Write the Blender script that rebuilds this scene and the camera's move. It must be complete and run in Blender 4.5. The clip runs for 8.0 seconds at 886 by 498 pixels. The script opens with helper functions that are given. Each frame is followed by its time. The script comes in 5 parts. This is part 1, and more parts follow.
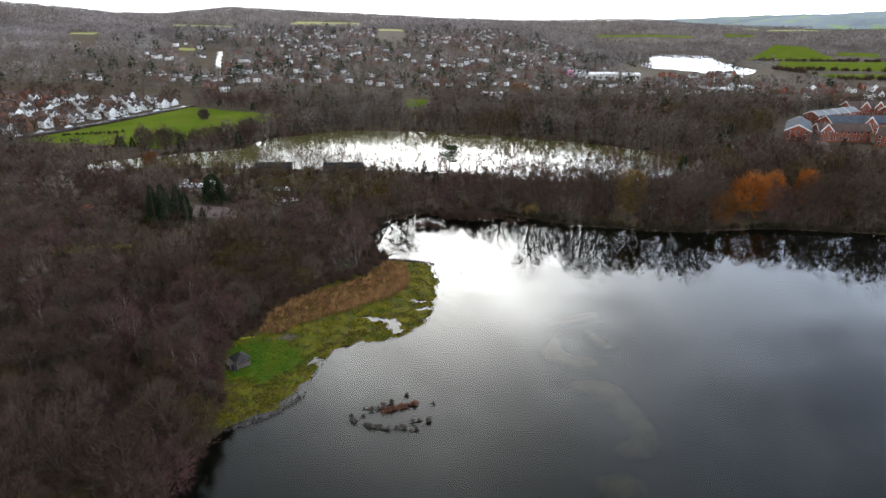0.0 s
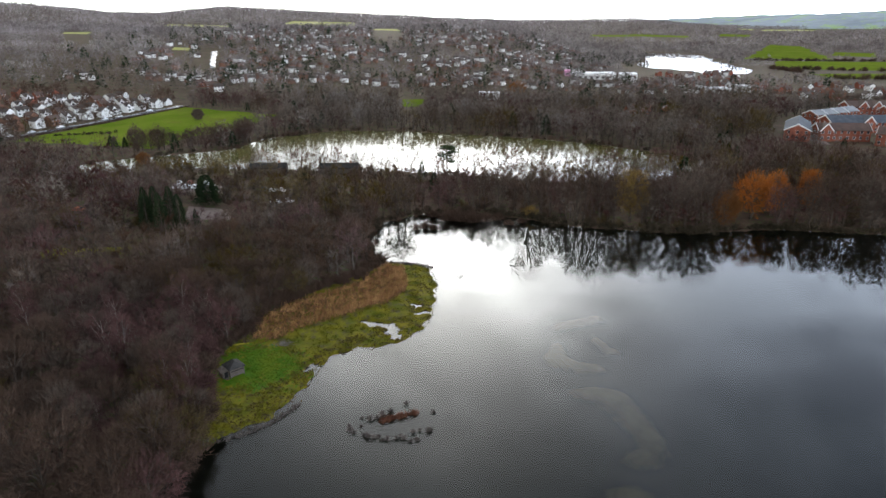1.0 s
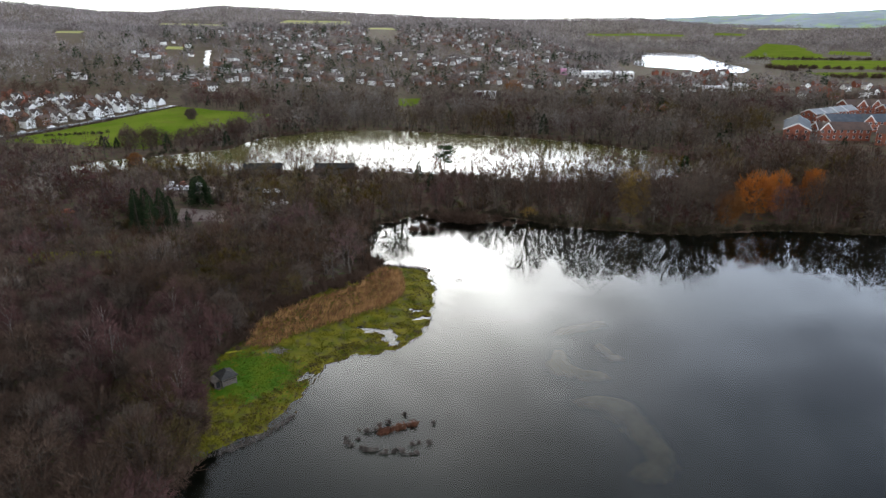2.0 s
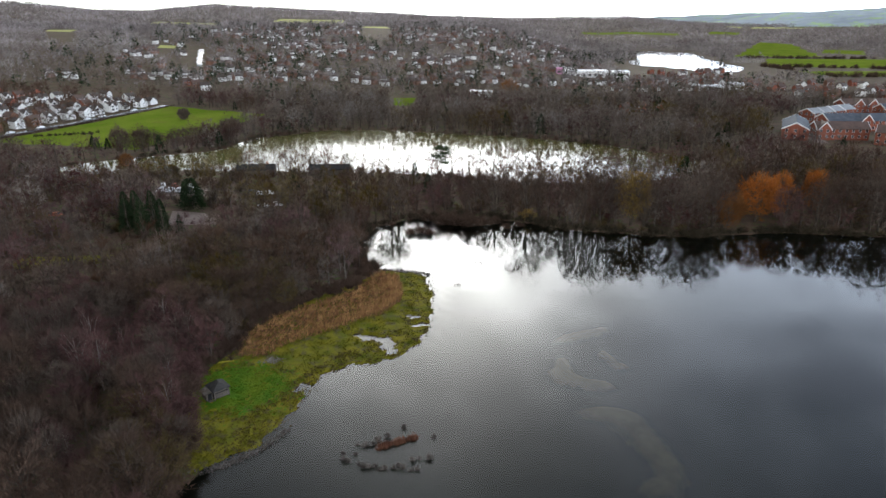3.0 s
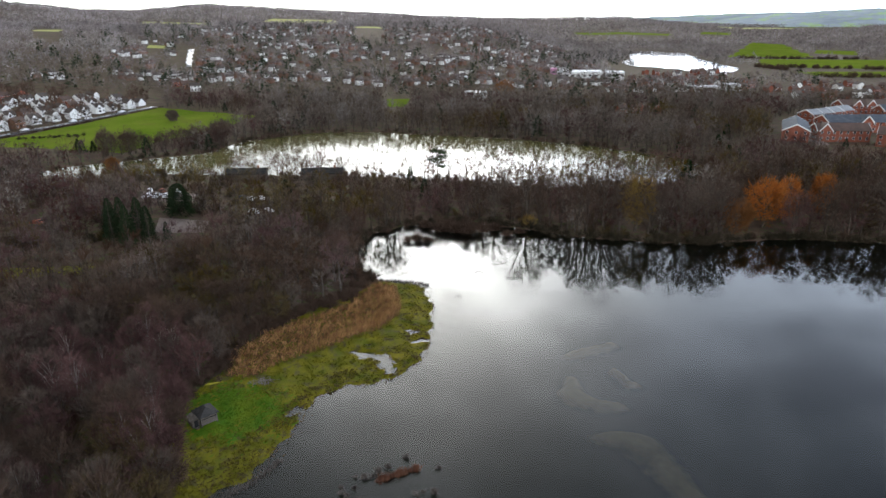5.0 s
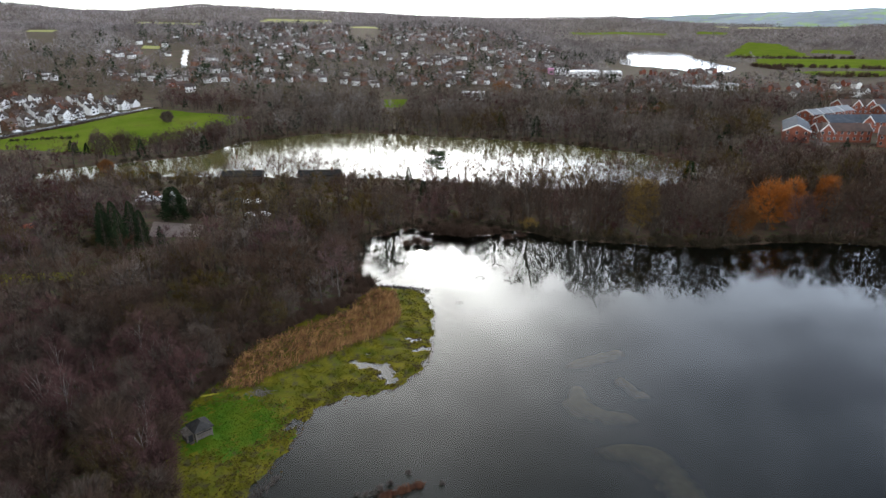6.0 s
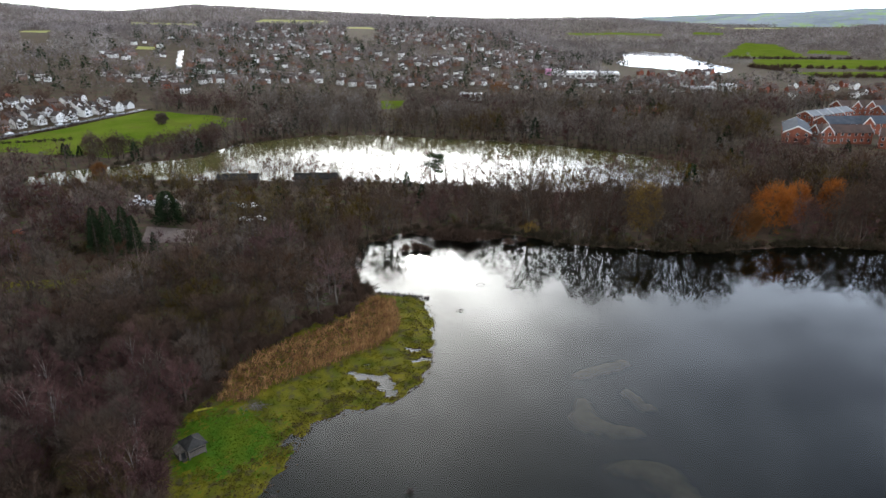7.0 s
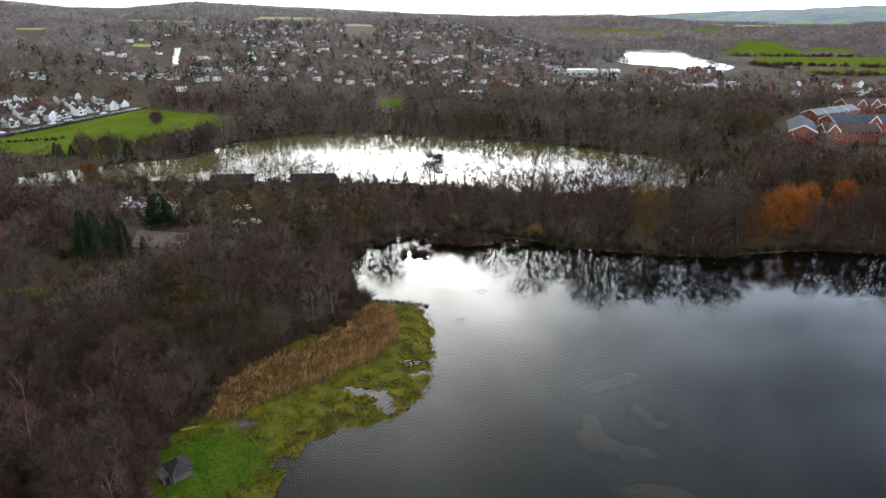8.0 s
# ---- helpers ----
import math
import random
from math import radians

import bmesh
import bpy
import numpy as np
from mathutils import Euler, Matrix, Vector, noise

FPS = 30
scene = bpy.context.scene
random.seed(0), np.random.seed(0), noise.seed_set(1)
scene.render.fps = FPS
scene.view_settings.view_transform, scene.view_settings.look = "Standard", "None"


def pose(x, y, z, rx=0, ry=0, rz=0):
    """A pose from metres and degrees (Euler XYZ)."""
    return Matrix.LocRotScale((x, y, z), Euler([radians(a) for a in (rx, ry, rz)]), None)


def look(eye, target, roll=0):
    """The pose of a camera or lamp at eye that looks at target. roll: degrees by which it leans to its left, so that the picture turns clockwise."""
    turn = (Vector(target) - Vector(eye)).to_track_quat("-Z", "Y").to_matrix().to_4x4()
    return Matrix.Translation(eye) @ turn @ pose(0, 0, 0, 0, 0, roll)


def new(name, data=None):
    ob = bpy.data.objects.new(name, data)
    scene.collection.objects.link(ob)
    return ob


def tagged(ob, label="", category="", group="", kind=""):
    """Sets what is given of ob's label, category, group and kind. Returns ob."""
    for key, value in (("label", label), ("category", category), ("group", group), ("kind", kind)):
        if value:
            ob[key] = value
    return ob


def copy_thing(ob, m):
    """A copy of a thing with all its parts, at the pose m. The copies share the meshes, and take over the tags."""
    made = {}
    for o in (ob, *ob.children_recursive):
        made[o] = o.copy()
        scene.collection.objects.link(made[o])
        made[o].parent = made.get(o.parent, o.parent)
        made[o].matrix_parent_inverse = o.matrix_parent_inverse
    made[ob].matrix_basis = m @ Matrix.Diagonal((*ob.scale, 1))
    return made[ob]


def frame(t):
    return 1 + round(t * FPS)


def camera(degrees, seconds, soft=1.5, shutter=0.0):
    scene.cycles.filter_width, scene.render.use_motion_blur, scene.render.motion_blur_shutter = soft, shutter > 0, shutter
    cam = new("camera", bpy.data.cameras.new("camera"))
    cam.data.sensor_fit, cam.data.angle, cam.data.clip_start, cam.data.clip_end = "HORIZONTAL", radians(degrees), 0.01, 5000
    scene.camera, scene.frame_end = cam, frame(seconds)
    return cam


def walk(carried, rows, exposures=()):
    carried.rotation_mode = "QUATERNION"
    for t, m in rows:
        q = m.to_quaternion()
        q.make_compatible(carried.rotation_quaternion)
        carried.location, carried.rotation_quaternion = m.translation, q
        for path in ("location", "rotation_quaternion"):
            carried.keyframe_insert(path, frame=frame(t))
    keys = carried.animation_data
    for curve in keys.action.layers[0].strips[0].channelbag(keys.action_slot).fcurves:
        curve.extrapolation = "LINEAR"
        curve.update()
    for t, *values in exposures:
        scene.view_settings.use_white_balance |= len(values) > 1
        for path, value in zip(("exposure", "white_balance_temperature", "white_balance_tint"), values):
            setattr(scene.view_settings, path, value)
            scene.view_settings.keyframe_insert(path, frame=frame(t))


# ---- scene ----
cam = camera(70.0, 8.0)
PATH = [
    (0, (4.279, 0.196, 60.74), (4.253, 2.079, 60.066), -0.5),
    (0.5, (3.816, 1.982, 60.354), (3.797, 3.865, 59.681), -0.5),
    (1, (3.476, 3.697, 60.136), (3.463, 5.58, 59.462), -0.5),
    (1.5, (3.178, 5.605, 59.765), (3.171, 7.488, 59.09), -0.5),
    (3, (2.002, 11.416, 59.692), (2.019, 13.297, 59.012), -0.5),
    (3.5, (1.619, 13.343, 59.6), (1.643, 15.224, 58.919), -0.5),
    (4, (1.292, 15.07, 59.548), (1.322, 16.95, 58.868), -0.6),
    (4.5, (0.866, 16.834, 59.556), (0.902, 18.715, 58.876), -0.5),
    (6, (-0.442, 22.014, 59.532), (-0.39, 23.894, 58.852), -0.5),
    (6.5, (-0.815, 23.738, 59.621), (-0.756, 25.619, 58.941), -0.5),
    (7, (-1.088, 25.55, 59.728), (-1.025, 27.43, 59.049), -0.5),
    (7.5, (-1.34, 27.228, 59.798), (-1.271, 29.108, 59.121), -0.5),
    (7.9, (-1.46, 28.6, 59.82), (-1.388, 30.48, 59.143), -0.5),
    (8, (-1.151, 31.407, 59.544), (-1.085, 33.284, 58.858), -0.5),
]
walk(cam, [(t, look(eye, target, roll)) for t, eye, target, roll in PATH])

# ---- sky and light ----
SUN_AZ, SUN_UP = radians(-0.5), radians(21.0)
TO_SUN = Vector((math.sin(SUN_AZ) * math.cos(SUN_UP), math.cos(SUN_AZ) * math.cos(SUN_UP), math.sin(SUN_UP)))
scene.view_settings.exposure = 0.0


def node(nt, kind, **inputs):
    n = nt.nodes.new("ShaderNode" + kind)
    for k, v in inputs.items():
        k = int(k[1:]) if k[0] == "i" and k[1:].isdigit() else k
        if isinstance(v, bpy.types.NodeSocket):
            nt.links.new(v, n.inputs[k])
        else:
            n.inputs[k].default_value = v
    return n


def vector_node(nt, op, **inputs):
    n = node(nt, "VectorMath")
    n.operation = op
    for k, v in inputs.items():
        k = int(k[1:]) if k[1:].isdigit() else k
        if isinstance(v, bpy.types.NodeSocket):
            nt.links.new(v, n.inputs[k])
        else:
            n.inputs[k].default_value = v
    return n


def math_node(nt, op, a, b=0.0, clamp=False, c=0.0):
    n = node(nt, "Math", i0=a, i1=b, i2=c)
    n.operation, n.use_clamp = op, clamp
    return n.outputs[0]


def mixed(nt, fac, a, b, blend="MIX"):
    n = nt.nodes.new("ShaderNodeMix")
    n.data_type, n.blend_type = "RGBA", blend
    for i, v in ((0, fac), (6, a), (7, b)):
        if isinstance(v, bpy.types.NodeSocket):
            nt.links.new(v, n.inputs[i])
        else:
            n.inputs[i].default_value = v
    return n.outputs[2]


def rgb(c):
    return (*c, 1.0)


def build_world():
    w = bpy.data.worlds.new("overcast_sky")
    scene.world = w
    w.use_nodes = True
    nt = w.node_tree
    nt.nodes.clear()
    d = node(nt, "TexCoord").outputs["Generated"]
    sep = node(nt, "SeparateXYZ", i0=d)
    up = math_node(nt, "MAXIMUM", sep.outputs[2], 0.0)
    # cloud layer seen in perspective
    depth = math_node(nt, "ADD", up, 0.16)
    flat = node(nt, "CombineXYZ", i0=math_node(nt, "DIVIDE", sep.outputs[0], depth), i1=math_node(nt, "DIVIDE", sep.outputs[1], depth), i2=0.35)
    big = node(nt, "TexNoise", Vector=flat.outputs[0], Scale=1.9, Detail=4.0, Roughness=0.52).outputs[0]
    fluff = math_node(nt, "MULTIPLY_ADD", big, 5.0, True, -2.0)
    cloud0 = mixed(nt, fluff, rgb((0.37, 0.46, 0.63)), rgb((0.84, 1.0, 1.27)))
    thick = math_node(nt, "MAXIMUM", math_node(nt, "MULTIPLY_ADD", up, -2.5, False, 2.08), 0.50)
    thick = math_node(nt, "MULTIPLY", thick, math_node(nt, "MULTIPLY_ADD", sep.outputs[0], 1.1, False, 1.0))
    cloud = vector_node(nt, "SCALE", i0=cloud0, Scale=thick).outputs[0]
    # thin bright cloud towards the sun, and the pale band over the horizon
    dot = vector_node(nt, "DOT_PRODUCT", i0=d, i1=tuple(TO_SUN)).outputs["Value"]
    near = math_node(nt, "POWER", math_node(nt, "MAXIMUM", dot, 0.0), 46.0)
    wide = math_node(nt, "POWER", math_node(nt, "MAXIMUM", dot, 0.0), 4.0)
    glow = math_node(nt, "ADD", math_node(nt, "MULTIPLY", near, 12.0), math_node(nt, "MULTIPLY", wide, 0.7))
    glow = math_node(nt, "MULTIPLY", glow, math_node(nt, "ADD", math_node(nt, "MULTIPLY", fluff, 0.5), 0.68))
    low = math_node(nt, "POWER", math_node(nt, "SUBTRACT", 1.0, up, True), 4.4)
    behind = math_node(nt, "MULTIPLY", math_node(nt, "MAXIMUM", math_node(nt, "MULTIPLY", sep.outputs[1], -1.0), 0.0), 0.9)
    bright = math_node(nt, "ADD", math_node(nt, "ADD", glow, behind), math_node(nt, "MULTIPLY", low, 2.3))
    lit = mixed(nt, 1.0, cloud, vector_node(nt, "SCALE", i0=(1.0, 0.975, 0.90), Scale=bright).outputs[0], "ADD")
    sky = node(nt, "TexSky")
    sky.sky_type, sky.sun_disc, sky.sun_elevation, sky.sun_rotation = "NISHITA", False, SUN_UP, SUN_AZ
    blue = vector_node(nt, "SCALE", i0=sky.outputs[0], Scale=0.02).outputs[0]
    out = node(nt, "OutputWorld")
    bg = node(nt, "Background", Color=mixed(nt, 1.0, lit, blue, "ADD"), Strength=1.0)
    nt.links.new(bg.outputs[0], out.inputs[0])


build_world()
sun = new("sun", bpy.data.lights.new("sun", "SUN"))
sun.data.energy, sun.data.angle, sun.data.color = 0.2, radians(2), (1.0, 0.92, 0.80)
sun.matrix_world = look(TO_SUN * 500, (0, 0, 0))


# ---- materials ----
def material(name, c1, c2, scale=0.4, fine=6.0, rough=0.85, bump=0.0, vary=0.15, spec=0.06, metal=0.0, c3=None, local=False, stretch=None):
    """A surface of two or three colours, broken up at two sizes, each object a little lighter or darker than the next."""
    m = bpy.data.materials.new(name)
    m.use_nodes = True
    nt = m.node_tree
    bsdf = nt.nodes["Principled BSDF"]
    where = node(nt, "TexCoord").outputs["Object"] if local else node(nt, "NewGeometry").outputs["Position"]
    if stretch:
        where = vector_node(nt, "MULTIPLY", i0=where, i1=stretch).outputs[0]
    a = node(nt, "TexNoise", Vector=where, Scale=scale, Detail=4.0, Roughness=0.6).outputs[0]
    b = node(nt, "TexNoise", Vector=where, Scale=fine, Detail=3.0, Roughness=0.65).outputs[0]
    col = mixed(nt, node(nt, "MapRange", i0=a, i1=0.36, i2=0.64).outputs[0], rgb(c1), rgb(c2))
    if c3:
        patch = node(nt, "TexNoise", Vector=where, Scale=scale * 2.7, Detail=5.0, Roughness=0.7).outputs[0]
        col = mixed(nt, node(nt, "MapRange", i0=patch, i1=0.52, i2=0.62).outputs[0], col, rgb(c3))
    rnd = node(nt, "ObjectInfo").outputs["Random"]
    isle = node(nt, "NewGeometry").outputs["Random Per Island"]
    tone = math_node(nt, "ADD", math_node(nt, "MULTIPLY", b, 0.7), math_node(nt, "MULTIPLY", math_node(nt, "ADD", rnd, isle), vary))
    tone = math_node(nt, "ADD", tone, 0.65 - vary)
    tree = node(nt, "Attribute")
    tree.attribute_name = "tree_tone"
    tone = math_node(nt, "MULTIPLY", tone, math_node(nt, "ADD", 1.0, tree.outputs["Fac"]))
    col = node(nt, "HueSaturation", Color=col, Value=tone, Saturation=math_node(nt, "SUBTRACT", 1.0, tree.outputs["Fac"])).outputs[0]
    nt.links.new(col, bsdf.inputs["Base Color"])
    bsdf.inputs["Roughness"].default_value, bsdf.inputs["Metallic"].default_value = rough, metal
    bsdf.inputs["Specular IOR Level"].default_value = spec
    if bump:
        n = node(nt, "Bump", Strength=bump, Distance=0.1, Height=b)
        nt.links.new(n.outputs[0], bsdf.inputs["Normal"])
    return m


def water_material(name, tint, ripple, turbid=False, rough=0.0):
    """Clear water: it mirrors at a flat angle and lets the bed show through when seen from above."""
    m = bpy.data.materials.new(name)
    m.use_nodes = True
    nt = m.node_tree
    nt.nodes.clear()
    pos = node(nt, "NewGeometry").outputs["Position"]
    wave = node(nt, "TexNoise", Vector=pos, Scale=0.18, Detail=1.0, Roughness=0.5).outputs[0]
    bump = node(nt, "Bump", Strength=ripple, Distance=0.05, Height=wave).outputs[0]
    gloss = node(nt, "BsdfGlossy", Color=rgb((0.95, 0.97, 1.0)), Roughness=rough, Normal=bump)
    clear = node(nt, "BsdfDiffuse" if turbid else "BsdfTransparent", Color=rgb(tint))
    out = node(nt, "OutputMaterial")
    mix = node(nt, "MixShader", i0=node(nt, "Fresnel", IOR=1.33, Normal=bump).outputs[0], i1=clear.outputs[0], i2=gloss.outputs[0])
    nt.links.new(mix.outputs[0], out.inputs[0])
    return m


def ground_material():
    """Bare winter soil and litter on land; on the bed, dark silt with pale sand on the shoals."""
    m = material("leaf_litter_soil", (0.058, 0.040, 0.029), (0.098, 0.066, 0.046), 0.15, 3.0, bump=0.4, c3=(0.06, 0.075, 0.025))
    nt = m.node_tree
    bsdf = nt.nodes["Principled BSDF"]
    col = bsdf.inputs["Base Color"].links[0].from_socket
    pos = node(nt, "NewGeometry").outputs["Position"]
    z = node(nt, "SeparateXYZ", i0=pos).outputs[2]
    rag = node(nt, "TexNoise", Vector=pos, Scale=0.6, Detail=6.0, Roughness=0.7).outputs[0]
    zr = math_node(nt, "ADD", z, math_node(nt, "MULTIPLY", math_node(nt, "SUBTRACT", rag, 0.5), 1.5))
    sandy = node(nt, "MapRange", i0=node(nt, "SeparateXYZ", i0=pos).outputs[0], i1=14.0, i2=20.0).outputs[0]
    open_bed = node(nt, "MapRange", i0=node(nt, "SeparateXYZ", i0=pos).outputs[1], i1=150.0, i2=135.0).outputs[0]
    sandy = math_node(nt, "MULTIPLY", sandy, open_bed)
    sand = mixed(nt, math_node(nt, "MULTIPLY", sandy, node(nt, "MapRange", i0=zr, i1=-1.3, i2=-0.15).outputs[0]), rgb((0.050, 0.056, 0.045)), rgb((0.52, 0.39, 0.20)))
    col = mixed(nt, math_node(nt, "LESS_THAN", z, -0.02), col, sand)
    nt.links.new(col, bsdf.inputs["Base Color"])
    return m


M_SOIL = ground_material()
M_MARSH = material("marsh_grass", (0.070, 0.078, 0.006), (0.148, 0.128, 0.010), 0.22, 5.0, bump=0.6, c3=(0.07, 0.06, 0.025))
M_LAWN = material("lawn_grass", (0.040, 0.100, 0.005), (0.082, 0.118, 0.007), 0.25, 5.0, bump=0.5)
M_FIELD = material("pasture_grass", (0.080, 0.122, 0.012), (0.118, 0.152, 0.020), 0.03, 0.8, bump=0.2, spec=0.0, c3=(0.105, 0.120, 0.022))
M_STRAW = material("winter_stubble", (0.28, 0.30, 0.08), (0.34, 0.33, 0.12), 0.03, 0.5)
M_GRAVEL = material("gravel", (0.14, 0.108, 0.095), (0.20, 0.16, 0.14), 0.3, 8.0, bump=0.3)
M_ROAD = material("wet_asphalt", (0.05, 0.05, 0.052), (0.075, 0.075, 0.078), 0.2, 6.0, rough=0.22, spec=0.5)
M_WATER = water_material("lake_water", (0.34, 0.355, 0.31), 0.0005)
M_POND = water_material("pond_water", (0.11, 0.098, 0.034), 0.002, True, 0.07)
M_BARK = material("grey_brown_bark", (0.055, 0.043, 0.035), (0.095, 0.078, 0.064), 1.5, 9.0, vary=0.12)
M_BIRCH = material("birch_bark", (0.16, 0.135, 0.125), (0.26, 0.23, 0.21), 1.5, 7.0, c3=(0.10, 0.09, 0.08))
TWIG = {
    "brown": material("brown_twigs", (0.054, 0.034, 0.0245), (0.088, 0.057, 0.041), 0.06, 2.0, vary=0.3),
    "plum": material("plum_birch_twigs", (0.066, 0.034, 0.031), (0.102, 0.054, 0.049), 0.06, 2.0, vary=0.3),
    "grey": material("grey_twigs", (0.071, 0.053, 0.042), (0.113, 0.086, 0.069), 0.06, 2.0, vary=0.3),
    "olive": material("olive_willow_twigs", (0.064, 0.046, 0.019), (0.096, 0.069, 0.028), 0.06, 2.0, vary=0.3),
    "orange": material("orange_willow_twigs", (0.21, 0.076, 0.016), (0.34, 0.115, 0.022), 0.15, 2.0, vary=0.3),
    "gold": material("golden_willow_twigs", (0.15, 0.098, 0.028), (0.22, 0.142, 0.038), 0.15, 2.0, vary=0.3),
    "rust": material("rust_willow_twigs", (0.12, 0.052, 0.018), (0.18, 0.078, 0.024), 0.15, 2.0, vary=0.3),
    # lighter twig colour imitating haze and backlight, not another species
    "pale": material("haze_pale_twigs", (0.105, 0.086, 0.072), (0.165, 0.138, 0.116), 0.06, 2.0, vary=0.3),
    "green": material("dark_conifer_needles", (0.013, 0.023, 0.010), (0.023, 0.036, 0.014), 0.2, 2.0, vary=0.3),
}
# twig colour lightened and greyed to imitate haze over the far woods
M_FARWOODS = material("far_twigs_with_haze", (0.17, 0.143, 0.138), (0.29, 0.252, 0.246), 0.011, 0.06, vary=0.2, c3=(0.11, 0.10, 0.092))
M_REED = material("dry_reed_straw", (0.15, 0.076, 0.034), (0.35, 0.195, 0.085), 0.5, 3.0, vary=0.42)
M_SEDGE = material("dead_sedge", (0.075, 0.064, 0.056), (0.125, 0.108, 0.095), 0.6, 4.0, vary=0.3)
M_RUST = material("rust_brown_reed", (0.085, 0.038, 0.025), (0.14, 0.066, 0.040), 0.6, 4.0, vary=0.3)
M_TUSSOCK = material("marsh_tussock", (0.080, 0.090, 0.008), (0.165, 0.145, 0.014), 0.22, 4.0, vary=0.3, c3=(0.10, 0.08, 0.035))
M_MUD = material("dark_sedge_tufts", (0.060, 0.043, 0.018), (0.105, 0.076, 0.028), 0.4, 4.0, vary=0.3)
M_PLANK = material("weathered_planks", (0.070, 0.059, 0.050), (0.140, 0.120, 0.102), 1.2, 9.0, bump=0.3, local=True, stretch=(1, 1, 5))
M_SHINGLE = material("felt_shingles", (0.026, 0.025, 0.024), (0.050, 0.047, 0.044), 1.2, 9.0, bump=0.3)
# near-black for painted shade in the hut's openings, also doors and tyres
M_DARK = material("black_and_opening_shade", (0.012, 0.012, 0.013), (0.02, 0.02, 0.02), 1.0, 5.0)
M_RENDER = material("white_render", (0.74, 0.74, 0.72), (0.82, 0.82, 0.80), 0.3, 3.0, vary=0.06)
M_BRICK = material("red_brick", (0.20, 0.068, 0.046), (0.27, 0.10, 0.066), 0.4, 5.0, vary=0.08)
M_BRICK2 = material("brown_brick", (0.15, 0.080, 0.056), (0.21, 0.115, 0.080), 0.4, 5.0, vary=0.12)
M_TILE = material("brown_roof_tiles", (0.055, 0.044, 0.040), (0.085, 0.068, 0.060), 0.4, 4.0, rough=0.7, spec=0.2, vary=0.12)
M_TILE2 = material("red_roof_tiles", (0.070, 0.048, 0.040), (0.105, 0.066, 0.054), 0.4, 4.0, rough=0.7, spec=0.2, vary=0.12)
M_SLATE = material("blue_grey_slate", (0.055, 0.066, 0.085), (0.085, 0.098, 0.118), 0.4, 4.0, rough=0.8, vary=0.08, spec=0.15)
M_ZINC = material("pale_grey_zinc", (0.17, 0.18, 0.195), (0.25, 0.265, 0.28), 0.4, 4.0, rough=0.5, vary=0.08, spec=0.3)
M_WHITE = material("white_paint", (0.78, 0.78, 0.78), (0.84, 0.84, 0.84), 0.5, 4.0, vary=0.05)
M_SHEET = material("pale_sheet_roof", (0.62, 0.64, 0.66), (0.74, 0.76, 0.78), 0.1, 2.0, rough=0.4, vary=0.08)
M_PINK = material("magenta_cladding", (0.50, 0.22, 0.36), (0.58, 0.28, 0.42), 0.3, 3.0)
M_DRIFT = material("bleached_wood", (0.15, 0.125, 0.125), (0.24, 0.21, 0.21), 1.0, 6.0)
# scrub colour darkened for shade beneath trees; the field scrub shares it
M_SHADE_SCRUB = material("shade_dark_scrub", (0.030, 0.026, 0.016), (0.055, 0.042, 0.028), 0.3, 3.0, vary=0.3)
M_PATH = material("muddy_track", (0.085, 0.062, 0.045), (0.13, 0.095, 0.07), 0.2, 3.0, bump=0.3)
M_LOG = material("mossy_yellow_log", (0.20, 0.19, 0.02), (0.34, 0.30, 0.04), 1.0, 6.0, bump=0.4)
# distance haze is put into the ridge's pale blue base colour
M_RIDGE = material("ridge_with_painted_haze", (0.20, 0.235, 0.27), (0.26, 0.30, 0.33), 0.004, 0.02, c3=(0.26, 0.37, 0.17))


def glass_material():
    m = bpy.data.materials.new("window_glass")
    m.use_nodes = True
    b = m.node_tree.nodes["Principled BSDF"]
    b.inputs["Base Color"].default_value, b.inputs["Roughness"].default_value = rgb((0.03, 0.035, 0.04)), 0.08
    return m


M_GLASS = glass_material()


# ---- mesh helpers ----
def mesh_of(name, V, T, *mats, tone=None):
    me = bpy.data.meshes.new(name)
    V, T = np.asarray(V, np.float32).reshape(-1, 3), np.asarray(T, np.int32).reshape(-1, 3)
    me.vertices.add(len(V))
    me.vertices.foreach_set("co", V.ravel())
    me.loops.add(T.size)
    me.loops.foreach_set("vertex_index", T.ravel())
    me.polygons.add(len(T))
    me.polygons.foreach_set("loop_start", np.arange(0, T.size, 3, dtype=np.int32))
    me.update(calc_edges=True)
    for m in mats:
        me.materials.append(m)
    if tone is not None:
        me.attributes.new("tree_tone", "FLOAT", "POINT").data.foreach_set("value", np.asarray(tone, np.float32))
    return me


def part(name, data, mat, parent=None, label="", at=None):
    """Links a bmesh or a mesh as one object under a thing or a part."""
    if isinstance(data, bmesh.types.BMesh):
        me = bpy.data.meshes.new(name)
        data.to_mesh(me)
        data.free()
        me.materials.append(mat)
        data = me
    ob = new(name, data)
    if parent is not None:
        ob.parent = parent
    if at is not None:
        ob.matrix_basis = at
    return tagged(ob, label)


def joined(pieces):
    """Many (V, T) in one."""
    Vs, Ts, n = [], [], 0
    for V, T in pieces:
        Vs.append(V)
        Ts.append(T + n)
        n += len(V)
    return np.concatenate(Vs), np.concatenate(Ts)


